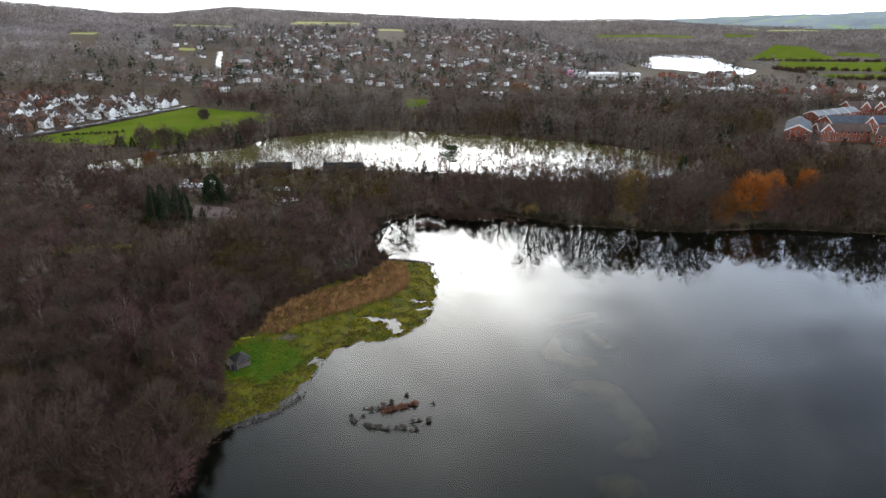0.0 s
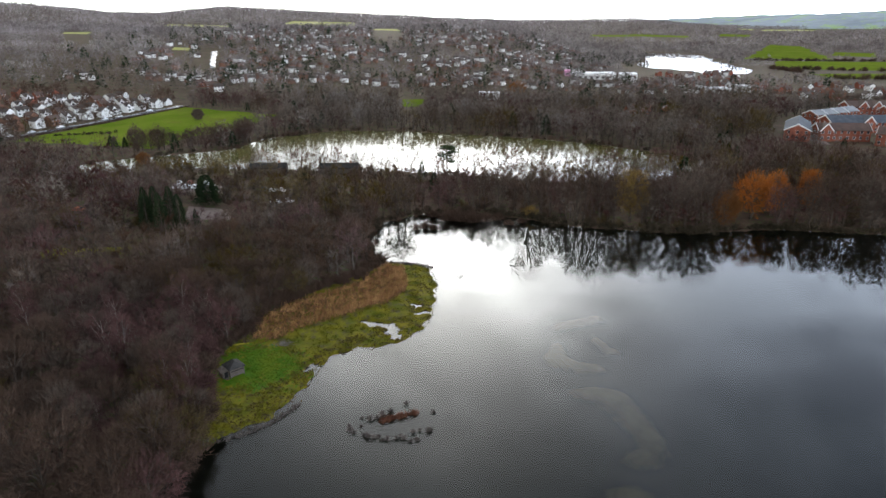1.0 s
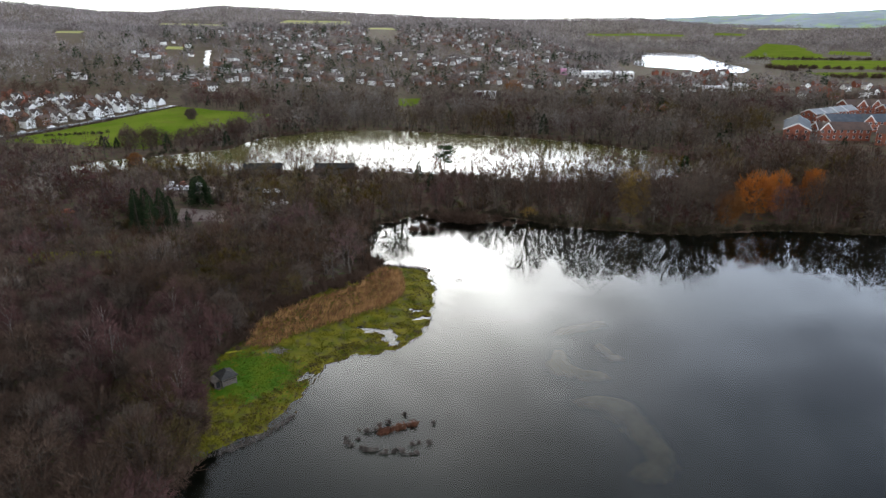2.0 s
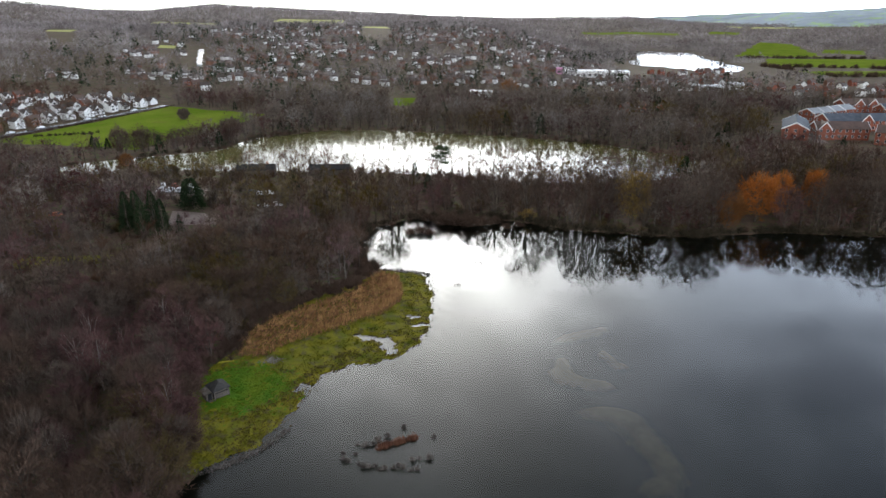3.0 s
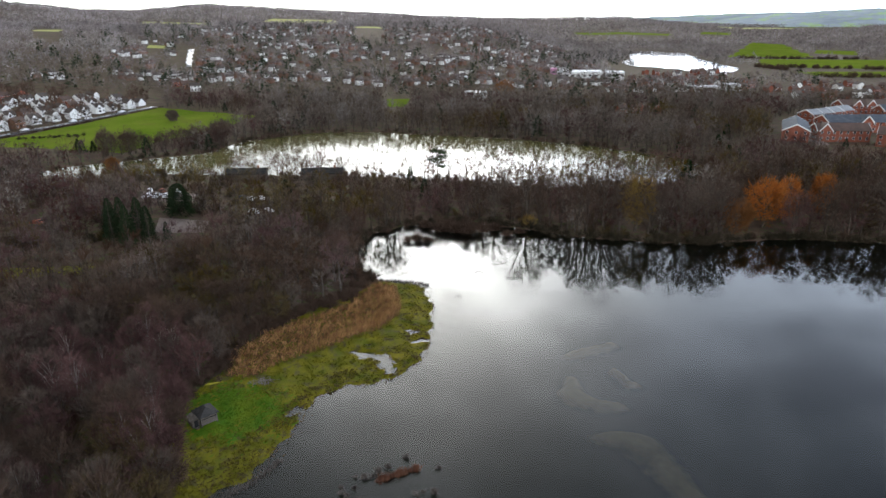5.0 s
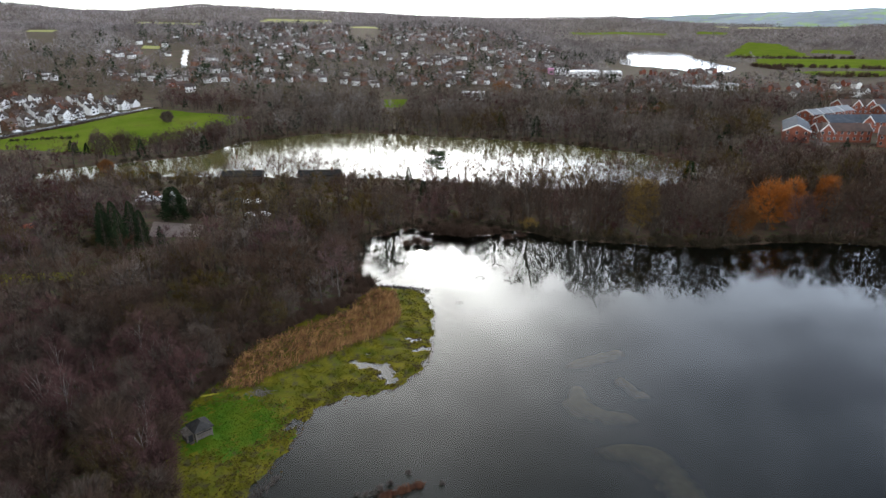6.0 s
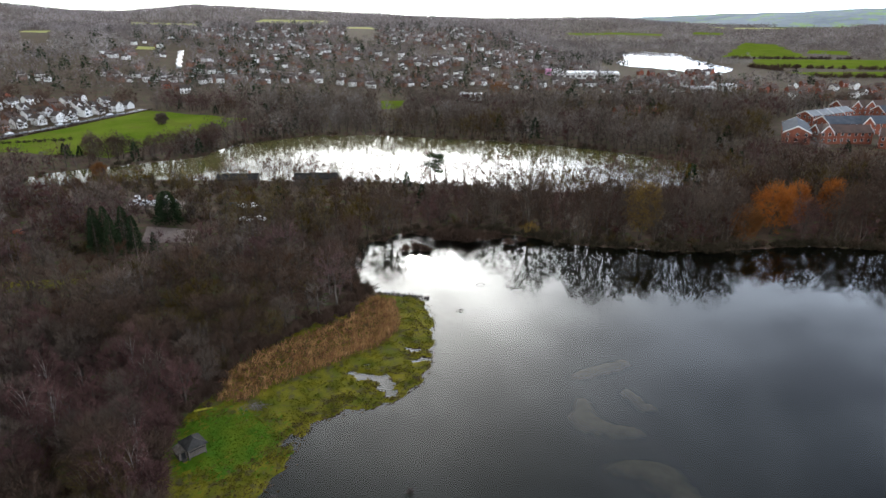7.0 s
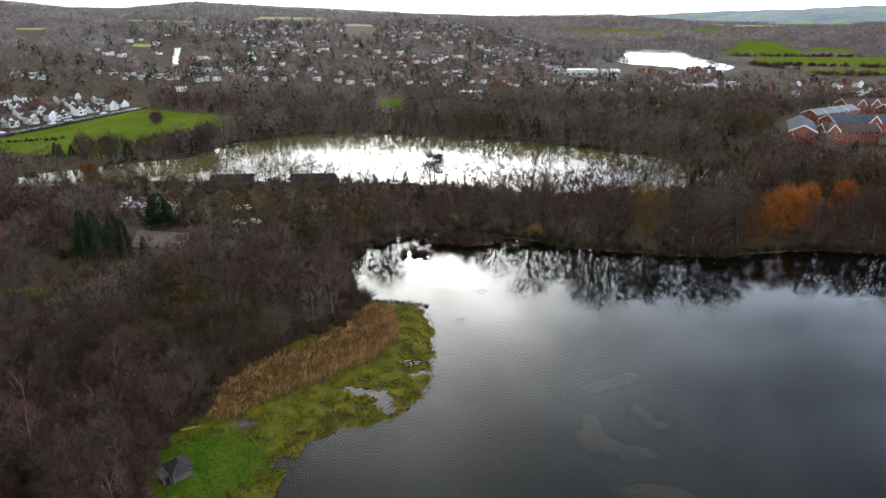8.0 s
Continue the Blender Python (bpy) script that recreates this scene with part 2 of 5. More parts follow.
def tubes(p0, p1, r0, r1, sides=4):
    """Tapered open tubes from p0 to p1 (n x 3)."""
    p0, p1 = np.atleast_2d(p0), np.atleast_2d(p1)
    n = len(p0)
    r0, r1 = np.broadcast_to(r0, n), np.broadcast_to(r1, n)
    d = p1 - p0
    d = d / (np.linalg.norm(d, axis=1, keepdims=True) + 1e-9)
    u = np.cross(d, np.where(np.abs(d[:, 2:3]) > .9, [[1., 0, 0]], [[0, 0, 1.]]))
    u /= np.linalg.norm(u, axis=1, keepdims=True)
    w = np.cross(d, u)
    a = np.arange(sides) * 2 * np.pi / sides
    ring = np.cos(a)[None, :, None] * u[:, None] + np.sin(a)[None, :, None] * w[:, None]
    V = np.concatenate([p0[:, None] + ring * r0[:, None, None], p1[:, None] + ring * r1[:, None, None]], 1).reshape(-1, 3)
    k = np.arange(sides)
    j = (k + 1) % sides
    one = np.concatenate([np.stack([k, j, k + sides], 1), np.stack([j, j + sides, k + sides], 1)])
    T = (one[None] + (np.arange(n) * 2 * sides)[:, None, None]).reshape(-1, 3)
    return V, T


def blades(base, tip, width, rng):
    """A thin triangle from each base point to its tip."""
    n = len(base)
    d = tip - base
    s = np.cross(d, rng.normal(size=(n, 3)))
    s *= (np.broadcast_to(width, n) / (np.linalg.norm(s, axis=1) + 1e-9) / 2)[:, None]
    V = np.stack([base - s, base + s, tip], 1).reshape(-1, 3)
    return V, np.arange(3 * n).reshape(-1, 3)


def scattered(variants, x, y, z, size, rng, tones=None):
    """One (V, T) with a turned and scaled copy of a random variant at each place; with tones, one a tree, also each vertex's tone."""
    out, shade = [], []
    pick = rng.integers(0, len(variants), len(x))
    for k, (V, T) in enumerate(variants):
        i = np.nonzero(pick == k)[0]
        if not len(i):
            continue
        a, s = rng.uniform(0, 2 * np.pi, len(i)), size[i]
        sz = s * rng.uniform(.85, 1.15, len(i))
        X = V[None, :, 0] * np.cos(a)[:, None] - V[None, :, 1] * np.sin(a)[:, None]
        Y = V[None, :, 0] * np.sin(a)[:, None] + V[None, :, 1] * np.cos(a)[:, None]
        P = np.stack([X * s[:, None] + x[i, None], Y * s[:, None] + y[i, None], V[None, :, 2] * sz[:, None] + z[i, None]], 2)
        out.append((P.reshape(-1, 3), (T[None] + (np.arange(len(i)) * len(V))[:, None, None]).reshape(-1, 3)))
        if tones is not None:
            shade.append(np.repeat(tones[i], len(V)))
    return joined(out) if tones is None else (*joined(out), np.concatenate(shade))


def box(bm, x0, y0, z0, x1, y1, z1, m=None):
    vs = [bm.verts.new(v) for v in ((x0, y0, z0), (x1, y0, z0), (x1, y1, z0), (x0, y1, z0), (x0, y0, z1), (x1, y0, z1), (x1, y1, z1), (x0, y1, z1))]
    for f in ((0, 3, 2, 1), (4, 5, 6, 7), (0, 1, 5, 4), (1, 2, 6, 5), (2, 3, 7, 6), (3, 0, 4, 7)):
        bm.faces.new([vs[i] for i in f])
    if m is not None:
        bmesh.ops.transform(bm, matrix=m, verts=vs)
    return vs


def boxed(*b):
    bm = bmesh.new()
    for q in ([b] if not isinstance(b[0], tuple) else b):
        box(bm, *q)
    return bm



# ---- relief ----
def sm(a, b, v):
    t = np.clip((v - a) / (b - a), 0, 1)
    return t * t * (3 - 2 * t)


# shore lines in plan: control points cast from the camera's view onto water level
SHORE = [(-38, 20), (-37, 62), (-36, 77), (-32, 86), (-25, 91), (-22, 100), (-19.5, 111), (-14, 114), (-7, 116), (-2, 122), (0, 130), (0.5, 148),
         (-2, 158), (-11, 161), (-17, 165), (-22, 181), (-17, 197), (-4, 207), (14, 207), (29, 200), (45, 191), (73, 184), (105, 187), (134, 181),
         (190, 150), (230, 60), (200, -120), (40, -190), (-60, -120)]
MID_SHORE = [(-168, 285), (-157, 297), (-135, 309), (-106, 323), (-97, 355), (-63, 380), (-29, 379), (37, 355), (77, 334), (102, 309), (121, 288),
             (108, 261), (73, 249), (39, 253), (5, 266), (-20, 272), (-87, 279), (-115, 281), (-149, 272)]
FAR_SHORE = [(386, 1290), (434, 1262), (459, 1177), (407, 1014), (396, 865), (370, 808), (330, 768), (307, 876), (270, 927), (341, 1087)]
HORIZON_AT = (-60, -35, -31, -26.5, -23, -18, -9, 0, 6, 16, 20, 25, 31, 35, 60)
HORIZON_UP = (.027, .0265, .021, .012, .011, .019, .0105, .003, -.001, 0, -.008, -.013, -.014, -.014, -.01)


def shore_distance(poly, x, y):
    """Metres to the shore line, positive on land."""
    p, q = np.array(poly, float), np.roll(np.array(poly, float), -1, axis=0)
    best, inside = np.full(x.shape, 1e9), np.zeros(x.shape, bool)
    for (ax, ay), (bx, by) in zip(p, q):
        dx, dy = bx - ax, by - ay
        t = np.clip(((x - ax) * dx + (y - ay) * dy) / (dx * dx + dy * dy), 0, 1)
        best = np.minimum(best, np.hypot(x - ax - t * dx, y - ay - t * dy))
        if dy:
            inside ^= ((ay > y) != (by > y)) & (x < ax + (y - ay) * dx / dy)
    return np.where(inside, -best, best)


def relief(x, y):
    """Height of the dry land, without the lakes."""
    r, th = np.hypot(x, y), np.degrees(np.arctan2(x, y))
    up = np.interp(th, HORIZON_AT, HORIZON_UP)
    left = sm(15, 3, th) * (y > 0)
    town = left * 46 * sm(360, 1150, r)
    return town + (60 + 3000 * up - left * 46) * sm(1300, 3000, r) * (y > 0) + 2.5 * sm(-45, -110, x) * sm(150, 260, r)


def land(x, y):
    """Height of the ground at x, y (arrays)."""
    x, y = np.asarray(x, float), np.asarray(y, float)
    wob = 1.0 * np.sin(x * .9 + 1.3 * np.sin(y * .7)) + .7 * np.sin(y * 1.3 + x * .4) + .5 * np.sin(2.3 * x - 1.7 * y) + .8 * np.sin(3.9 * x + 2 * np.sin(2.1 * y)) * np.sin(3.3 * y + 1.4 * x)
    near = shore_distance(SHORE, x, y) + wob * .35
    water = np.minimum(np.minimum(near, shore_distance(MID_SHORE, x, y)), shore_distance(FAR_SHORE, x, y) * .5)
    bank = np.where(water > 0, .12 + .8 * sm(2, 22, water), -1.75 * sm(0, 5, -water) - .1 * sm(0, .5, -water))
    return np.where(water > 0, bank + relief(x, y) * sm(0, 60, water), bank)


# ---- the ground, one sheet to the horizon ----
def steps(*runs):
    """Coordinates from runs of (start, end, step), the last run growing to the far end."""
    out = [runs[0][0]]
    for a, b, s in runs:
        n = max(1, round((b - a) / s))
        out += list(np.linspace(a, b, n + 1)[1:])
    return out


def growing(start, end, step, rate=1.09):
    out, sgn = [], 1 if end > start else -1
    v = start
    while (end - v) * sgn > 0:
        v += sgn * step
        step *= rate
        out.append(v)
    return out


GX = np.array(growing(-180, -4600, 3)[::-1] + steps((-180, -60, 3), (-60, -42, 1.2), (-42, 4, .55), (4, 20, 1.6), (20, 40, .8), (40, 60, 1.8), (60, 190, 3)) + growing(190, 4600, 3))
GY = np.array(growing(55, -900, 2)[::-1] + steps((55, 84, 1.2), (84, 168, .6), (168, 214, 1.2), (214, 390, 3)) + growing(390, 4500, 3, 1.07))
SPIT = [(-39.3, 100), (-40, 111), (-37, 118), (-36, 128), (-30, 137), (-14, 157), (-11, 163), (4, 165), (6, 120), (-16, 108), (-20, 84), (-33, 84.5), (-36, 91)]
REEDS = [(-36, 116.5), (-37.5, 124), (-33, 133), (-18, 146), (-13, 160), (-7.5, 156), (-5.8, 143), (-10, 134.5), (-18, 128), (-27, 121.5), (-31, 116.5)]
SHOALS = [(27.5, 124.8, 2, 1), (30, 126, 2.2, 1.1), (33, 127.3, 2.2, 1.2), (35.8, 128.5, 1.5, 1), (33.6, 118.6, 1, 1.3), (34.6, 116.3, 1, 1.4), (35.8, 114, 1.3, .9),
          (25.3, 115.5, 1.3, 2.2), (24, 112, 1.8, 2.2), (26, 109.8, 2.2, 1.6), (29, 108, 2.3, 1.2), (31, 107.2, 1.6, .9), (28, 99.5, 3.2, 1.6), (32, 97.5, 2.8, 2.4),
          (33.5, 92, 2.4, 3.2), (34.8, 86, 2.2, 3.2), (32, 81.5, 2.4, 1.8), (28, 73, 3.2, 2.8)]
POOLS = [(-14, 125.6, 2.6, 1.1), (-10.6, 124.2, 2.6, 1.0), (-8.3, 122.2, 1.3, 1.6), (-7.4, 119.6, 0.9, 2.0), (-4, 134, 1.6, .5), (-1.5, 130, 1.4, .5), (-12, 128.5, 1.0, .6), (-22, 107, .8, 1.2)]


def surface(x, y):
    """The ground with its shoals, pools and hummocks."""
    z = land(x, y)
    heap = 0
    for cx, cy, rx, ry in SHOALS:
        heap = heap + np.exp(-((x - cx) / rx / 1.15) ** 2 - ((y - cy) / ry / 1.15) ** 2)
    z = np.where(z < -.3, np.maximum(z, -1.75 + 1.5 * np.minimum(heap, 1)), z)
    wet = shore_distance(SPIT, x, y) < 0
    hum = .10 * np.sin(1.7 * x + 2 * np.sin(.8 * y)) * np.sin(1.9 * y + 1.5 * np.sin(.9 * x)) + .05 * np.sin(4.1 * x + y) * np.sin(3.7 * y - x)
    z = np.where(wet & (z > .05), np.maximum(z + hum * sm(.05, .4, z), .03), z)
    for cx, cy, rx, ry in POOLS:
        u, v = x + .5 * np.sin(y * 2.1) + .25 * np.sin(y * 5.3), y + .45 * np.sin(x * 1.9 + 1) + .2 * np.sin(x * 4.7)
        z = np.where(wet, z - .7 * np.exp(-(((u - cx) / rx) ** 2 + ((v - cy) / ry) ** 2) ** 2), z)
    return z


def build_ground():
    X, Y = np.meshgrid(GX, GY)
    Z = surface(X.ravel(), Y.ravel())
    V = np.stack([X.ravel(), Y.ravel(), Z], 1)
    nx, ny = len(GX), len(GY)
    k = (np.arange(ny - 1)[:, None] * nx + np.arange(nx - 1)[None]).ravel()
    T = np.concatenate([np.stack([k, k + 1, k + nx + 1], 1), np.stack([k, k + nx + 1, k + nx], 1)])
    me = mesh_of("ground", V, T, M_SOIL, M_MARSH, M_LAWN)
    c = V[T].mean(1)
    spit = (shore_distance(SPIT, c[:, 0], c[:, 1]) < 0) & (c[:, 2] > -.02)
    lawn = spit & (np.hypot((c[:, 0] + 32) / 8.5, (c[:, 1] - 106.5) / 7.5) + .22 * np.sin(c[:, 0] * 1.1) * np.sin(c[:, 1] * .9) + .2 * np.sin(c[:, 0] * 3.1 + c[:, 1]) * np.sin(c[:, 1] * 2.7) + np.random.default_rng(3).normal(size=len(c)) * .2 < .92)
    me.polygons.foreach_set("material_index", np.where(lawn, 2, np.where(spit, 1, 0)).astype(np.int32))
    me.polygons.foreach_set("use_smooth", np.ones(len(T), bool))
    tagged(new("ground", me), "winter ground of leaf litter, marsh grass and lake bed", "ground", kind="structure")


build_ground()


def sheet(name, corners, mat, label, category, lift=.35, n=24):
    """A patch of land cover draped over the ground between four corners."""
    a, b, c, d = (np.array(q, float) for q in corners)
    u, v = np.meshgrid(np.linspace(0, 1, n), np.linspace(0, 1, n))
    u, v = u.ravel()[:, None], v.ravel()[:, None]
    P = a * (1 - u) * (1 - v) + b * u * (1 - v) + c * u * v + d * (1 - u) * v
    edge = np.minimum(np.minimum(u, 1 - u), np.minimum(v, 1 - v))[:, 0]
    size = np.linalg.norm(c - a) * .012
    P = P + np.stack([np.sin(P[:, 1] / size * .35), np.sin(P[:, 0] / size * .4)], 1) * size * .6
    z = land(P[:, 0], P[:, 1]) + lift * np.where(edge > 0, 1, .2)
    k = (np.arange(n - 1)[:, None] * n + np.arange(n - 1)[None]).ravel()
    T = np.concatenate([np.stack([k, k + 1, k + n + 1], 1), np.stack([k, k + n + 1, k + n], 1)])
    return tagged(new(name, mesh_of(name, np.column_stack([P, z]), T, mat)), label, category, kind="structure")


def flat_water(name, x0, y0, x1, y1, mat, label):
    V = [(x0, y0, 0), (x1, y0, 0), (x1, y1, 0), (x0, y1, 0)]
    tagged(new(name, mesh_of(name, V, [(0, 1, 2), (0, 2, 3)], mat)), label, "lake", kind="structure")


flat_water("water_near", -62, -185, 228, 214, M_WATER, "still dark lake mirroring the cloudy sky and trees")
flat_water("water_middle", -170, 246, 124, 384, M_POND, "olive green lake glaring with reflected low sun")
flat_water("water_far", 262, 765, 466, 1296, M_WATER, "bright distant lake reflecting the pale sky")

NEAR_FIELDS = [
    ("field", [(-224, 330), (-146, 322), (-104, 418), (-178, 450)], M_FIELD, "bright green pasture beside the house rows"),
    ("field", [(-28, 466), (-16, 466), (-12, 500), (-30, 500)], M_FIELD, "small green meadow enclosed by bare woods"),
    ("field", [(422, 850), (590, 760), (740, 930), (505, 1005)], M_FIELD, "green pasture behind a dark hedge"),
    ("field", [(480, 1060), (605, 1030), (790, 1470), (770, 1580)], M_FIELD, "green pasture with a small copse"),
    ("field", [(418, 695), (530, 672), (590, 745), (420, 762)], M_FIELD, "green pasture beside a far wood"),
]
FAR_FIELDS = [
    ("field", [(-559, 981), (-509, 956), (-590, 1130), (-650, 1150)], M_STRAW, "yellow-green field among hillside woods"),
    ("field", [(-409, 1703), (-208, 1626), (-256, 1900), (-424, 1880)], M_STRAW, "pale yellow field on the far hillside"),
    ("field", [(-676, 1609), (-452, 1460), (-490, 1560), (-720, 1720)], M_STRAW, "pale olive field on the far hillside"),
    ("field", [(-116, 1097), (-72, 1109), (-86, 1240), (-130, 1250)], M_STRAW, "pale yellow field beyond the town"),
    ("field", [(-313, 768), (-292, 767), (-300, 790), (-320, 792)], M_STRAW, "bright yellow-green garden beside the hill road"),
    ("field", [(400, 1843), (681, 1876), (720, 1960), (420, 1910)], M_FIELD, "distant green field in flat woodland"),
    ("field", [(811, 1978), (898, 1965), (960, 2100), (870, 2120)], M_FIELD, "distant green field below the ridge"),
    ("field", [(669, 1147), (704, 1080), (777, 1201), (738, 1256)], M_FIELD, "distant green field among hedges"),
    ("field", [(1500, 2650), (1800, 2700), (1850, 2950), (1560, 3000)], M_FIELD, "distant green field at the ridge's foot"),
    ("field", [(1150, 2500), (1400, 2500), (1440, 2750), (1180, 2750)], M_STRAW, "pale distant field at the ridge's foot"),
]
FIELDS = NEAR_FIELDS + FAR_FIELDS
for name_, quad, mat_, label_ in FIELDS:
    sheet(name_, quad, mat_, label_, "field")
sheet("car_park", [(-80, 196), (-66, 197), (-68, 208), (-84, 210)], M_GRAVEL, "pinkish gravel clearing in the wood", "gravel yard", n=10)
sheet("car_park", [(-98, 226), (-80, 228), (-82, 240), (-102, 242)], M_GRAVEL, "gravel car park between conifers and bare trees", "car park", n=10)
sheet("glade", [(-107, 160), (-84, 165), (-83, 171), (-108, 168)], M_MARSH, "yellow-green grassy glade in the bare wood", "grass", n=12)
sheet("track", [(-190, 232), (-150, 238), (-151, 243), (-192, 238)], M_PATH, "brown muddy track through the woods", "path", n=12)
sheet("road", [(-236, 331), (-232, 329), (-179, 453), (-183, 455)], M_ROAD, "wet asphalt lane along the pasture", "road", lift=.5, n=40)
sheet("road", [(-226, 640), (-221, 640), (-258, 760), (-264, 760)], M_ROAD, "wet straight road shining up the hill", "road", lift=1.5, n=30)


# ---- trees ----
def bare_tree(seed, H, W, limbs=9, subs=30, twigs=700, twig_w=.07, twig_l=1.3, low=.25, sides=5, droop=0.0, thin=1.0, rise=.35, held=.4):
    """Wood and twigs of a leafless tree: a tapered trunk, limbs, branches and a haze of twigs. Returns (V, T) twice."""
    g = np.random.default_rng(seed)
    c, rad = np.array([0, 0, H * (.5 + low * .5)]), np.array([W / 2, W / 2, H * (.5 - low * .5)])
    lean = g.normal(size=2) * .03 * H
    knots = [np.array([lean[0] * t * t, lean[1] * t * t, H * .8 * t]) + np.r_[g.normal(size=2) * .012 * H * (t > 0), 0] for t in (0, .2, .45, .7, 1)]
    r = .022 * H * thin
    rr = [r * 1.25, r, r * .75, r * .5, r * .15]
    wood = [tubes(np.array(knots[:-1]), np.array(knots[1:]), np.array(rr[:-1]), np.array(rr[1:]), sides)]

    def stem(t):
        f = np.clip(t * 4, 0, 3.999)
        i = f.astype(int)
        K = np.array(knots)
        return K[i] + (K[i + 1] - K[i]) * (f - i)[:, None]

    t = np.linspace(low * .8, .85, limbs) + g.normal(size=limbs) * .03
    a = np.arange(limbs) * 2.4 + g.normal(size=limbs) * .4
    p0 = stem(t)
    e = g.uniform(.15, .9, limbs) * (.6 + .7 * t)
    u = np.stack([np.cos(a) * np.cos(e), np.sin(a) * np.cos(e), np.sin(e)], 1)
    p2 = c + u * rad * g.uniform(.78, .95, (limbs, 1))
    p1 = (p0 + p2) / 2 + np.array([0, 0, .06 * H]) * g.uniform(-.5, 1, (limbs, 1))
    rl = r * .48 * (1.1 - .6 * t)
    wood += [tubes(p0, p1, rl, rl * .6, 4), tubes(p1, p2, rl * .6, rl * .15, 3)]
    i, f = g.integers(0, limbs, subs), g.uniform(.15, .95, subs)[:, None]
    q0 = np.where(f < .5, p0[i] + (p1[i] - p0[i]) * f * 2, p1[i] + (p2[i] - p1[i]) * (f * 2 - 1))
    v = u[i] + g.normal(size=(subs, 3)) * .6 + np.array([0, 0, .25])
    v /= np.linalg.norm(v, axis=1, keepdims=True)
    q1 = q0 + v * W * g.uniform(.14, .26, (subs, 1))
    wood.append(tubes(q0, q1, r * .16, r * .05, 3))
    # twigs on the branches, and a loose shell of them round the crown
    n1 = int(twigs * held)
    k, f = g.integers(0, subs, n1), g.uniform(.2, 1, n1)[:, None]
    b1 = q0[k] + (q1[k] - q0[k]) * f
    n2 = twigs - n1
    s = g.normal(size=(n2, 3))
    s /= np.linalg.norm(s, axis=1, keepdims=True)
    lump = 1 + .18 * np.sin(3 * s[:, :1] + seed) * np.sin(4 * s[:, 1:2] + 2 * seed) + .12 * np.sin(7 * s[:, 2:3] + seed)
    b2 = c + s * rad * lump * g.uniform(.3, .95, (n2, 1)) ** .4
    base = np.concatenate([b1, b2])
    out = (base - c) / rad
    out /= np.linalg.norm(out, axis=1, keepdims=True) + 1e-6
    w = out * .8 + g.normal(size=base.shape) * .55 + np.array([0, 0, rise - droop])
    w /= np.linalg.norm(w, axis=1, keepdims=True)
    tip = base + w * twig_l * g.uniform(.5, 1.2, (len(base), 1))
    tip[:, 2] = np.maximum(tip[:, 2], .1)
    return joined(wood), blades(base, tip, twig_w * g.uniform(.6, 1.3, len(base)), g)


def conifer(seed, H, W, n=900, size=.9, width=.28, full=.75):
    """Trunk and drooping needle sprays of an evergreen."""
    g = np.random.default_rng(seed)
    t = g.uniform(0, 1, n) ** .8
    a = g.uniform(0, 2 * np.pi, n)
    rad = W / 2 * (1 - t) ** full * (.82 + .25 * np.sin(a * 3 + seed) * np.sin(9 * t)) * g.uniform(.55, 1, n)
    base = np.stack([np.cos(a) * rad, np.sin(a) * rad, .06 * H + t * .9 * H], 1)
    d = np.stack([np.cos(a), np.sin(a), g.uniform(-.5, .7, n)], 1) + g.normal(size=(n, 3)) * .25
    tip = base + d * size * g.uniform(.5, 1.1, (n, 1)) * (1.1 - .7 * t)[:, None]
    tip[:, 2] = np.maximum(tip[:, 2], .05)
    return tubes([(0, 0, 0)], [(0, 0, H)], .018 * H, .02, 5), blades(base, tip, width, g)


def shrub(seed, H, W, n=260, width=.07):
    """Many stems from one stool."""
    g = np.random.default_rng(seed)
    a, e = g.uniform(0, 2 * np.pi, n), g.uniform(.25, 1.5, n)
    d = np.stack([np.cos(a) * np.cos(e) * W / 2, np.sin(a) * np.cos(e) * W / 2, np.sin(e) * H], 1)
    base = d * g.uniform(.0, .7, (n, 1))
    base[:, 2] = np.abs(base[:, 2])
    return blades(base, d * g.uniform(.8, 1.1, (n, 1)) + g.normal(size=(n, 3)) * .12 * H * np.array([1, 1, .3]), width, g)


def plant_tree(name, wood, twigs, bark, leaf, label, category, place, group=""):
    """A tree of two parts; returns its base."""
    top = new(name)
    top.matrix_basis = place
    part("trunk", mesh_of("trunk", *wood, bark), bark, top)
    part("crown", mesh_of("crown", *twigs, leaf), leaf, top)
    return tagged(top, label, category, group)


def z_at(x, y):
    return float(surface(np.array([float(x)]), np.array([float(y)]))[0])


def stand(x, y, turn=0, size=1.0, up=-.06):
    return pose(x, y, z_at(x, y) + up, 0, 0, turn) @ Matrix.Diagonal((size, size, size, 1))


def copy_scaled(ob, m, size):
    """A copy of a thing at another size."""
    c = copy_thing(ob, m)
    c.scale = (size, size, size)
    return c


HUT = (-35.7, 103.6)
CLEAR = [(-74, 202, 11, 8), (-90, 234, 12, 9), (-62, 232, 10, 4), (-118, 200, 8, 3), (-95, 165, 14, 4), (-36, 104, 5, 5), (-60, 214, 5, 3), (-82, 184, 8, 6), (-77, 206, 7, 9), (61, 195, 5, 5), (100, 195, 10, 7), (87, 190, 6, 6), (119, 200, 5, 7), (3.5, 250, 4, 5), (30, 202, 4, 4), (-136, 288, 4, 5), (-168, 234, 24, 7), (-176, 516, 14, 16), (-72, 267, 9, 4), (-42, 267, 9, 4), (101, 192, 10, 5), (-81, 176, 11, 10), (-72, 194, 10, 11), (-78, 203, 8, 8), (138, 436, 19, 11), (132, 418, 16, 12)]


def in_quad(quad, x, y, margin=0):
    return shore_distance(quad, x, y) < margin


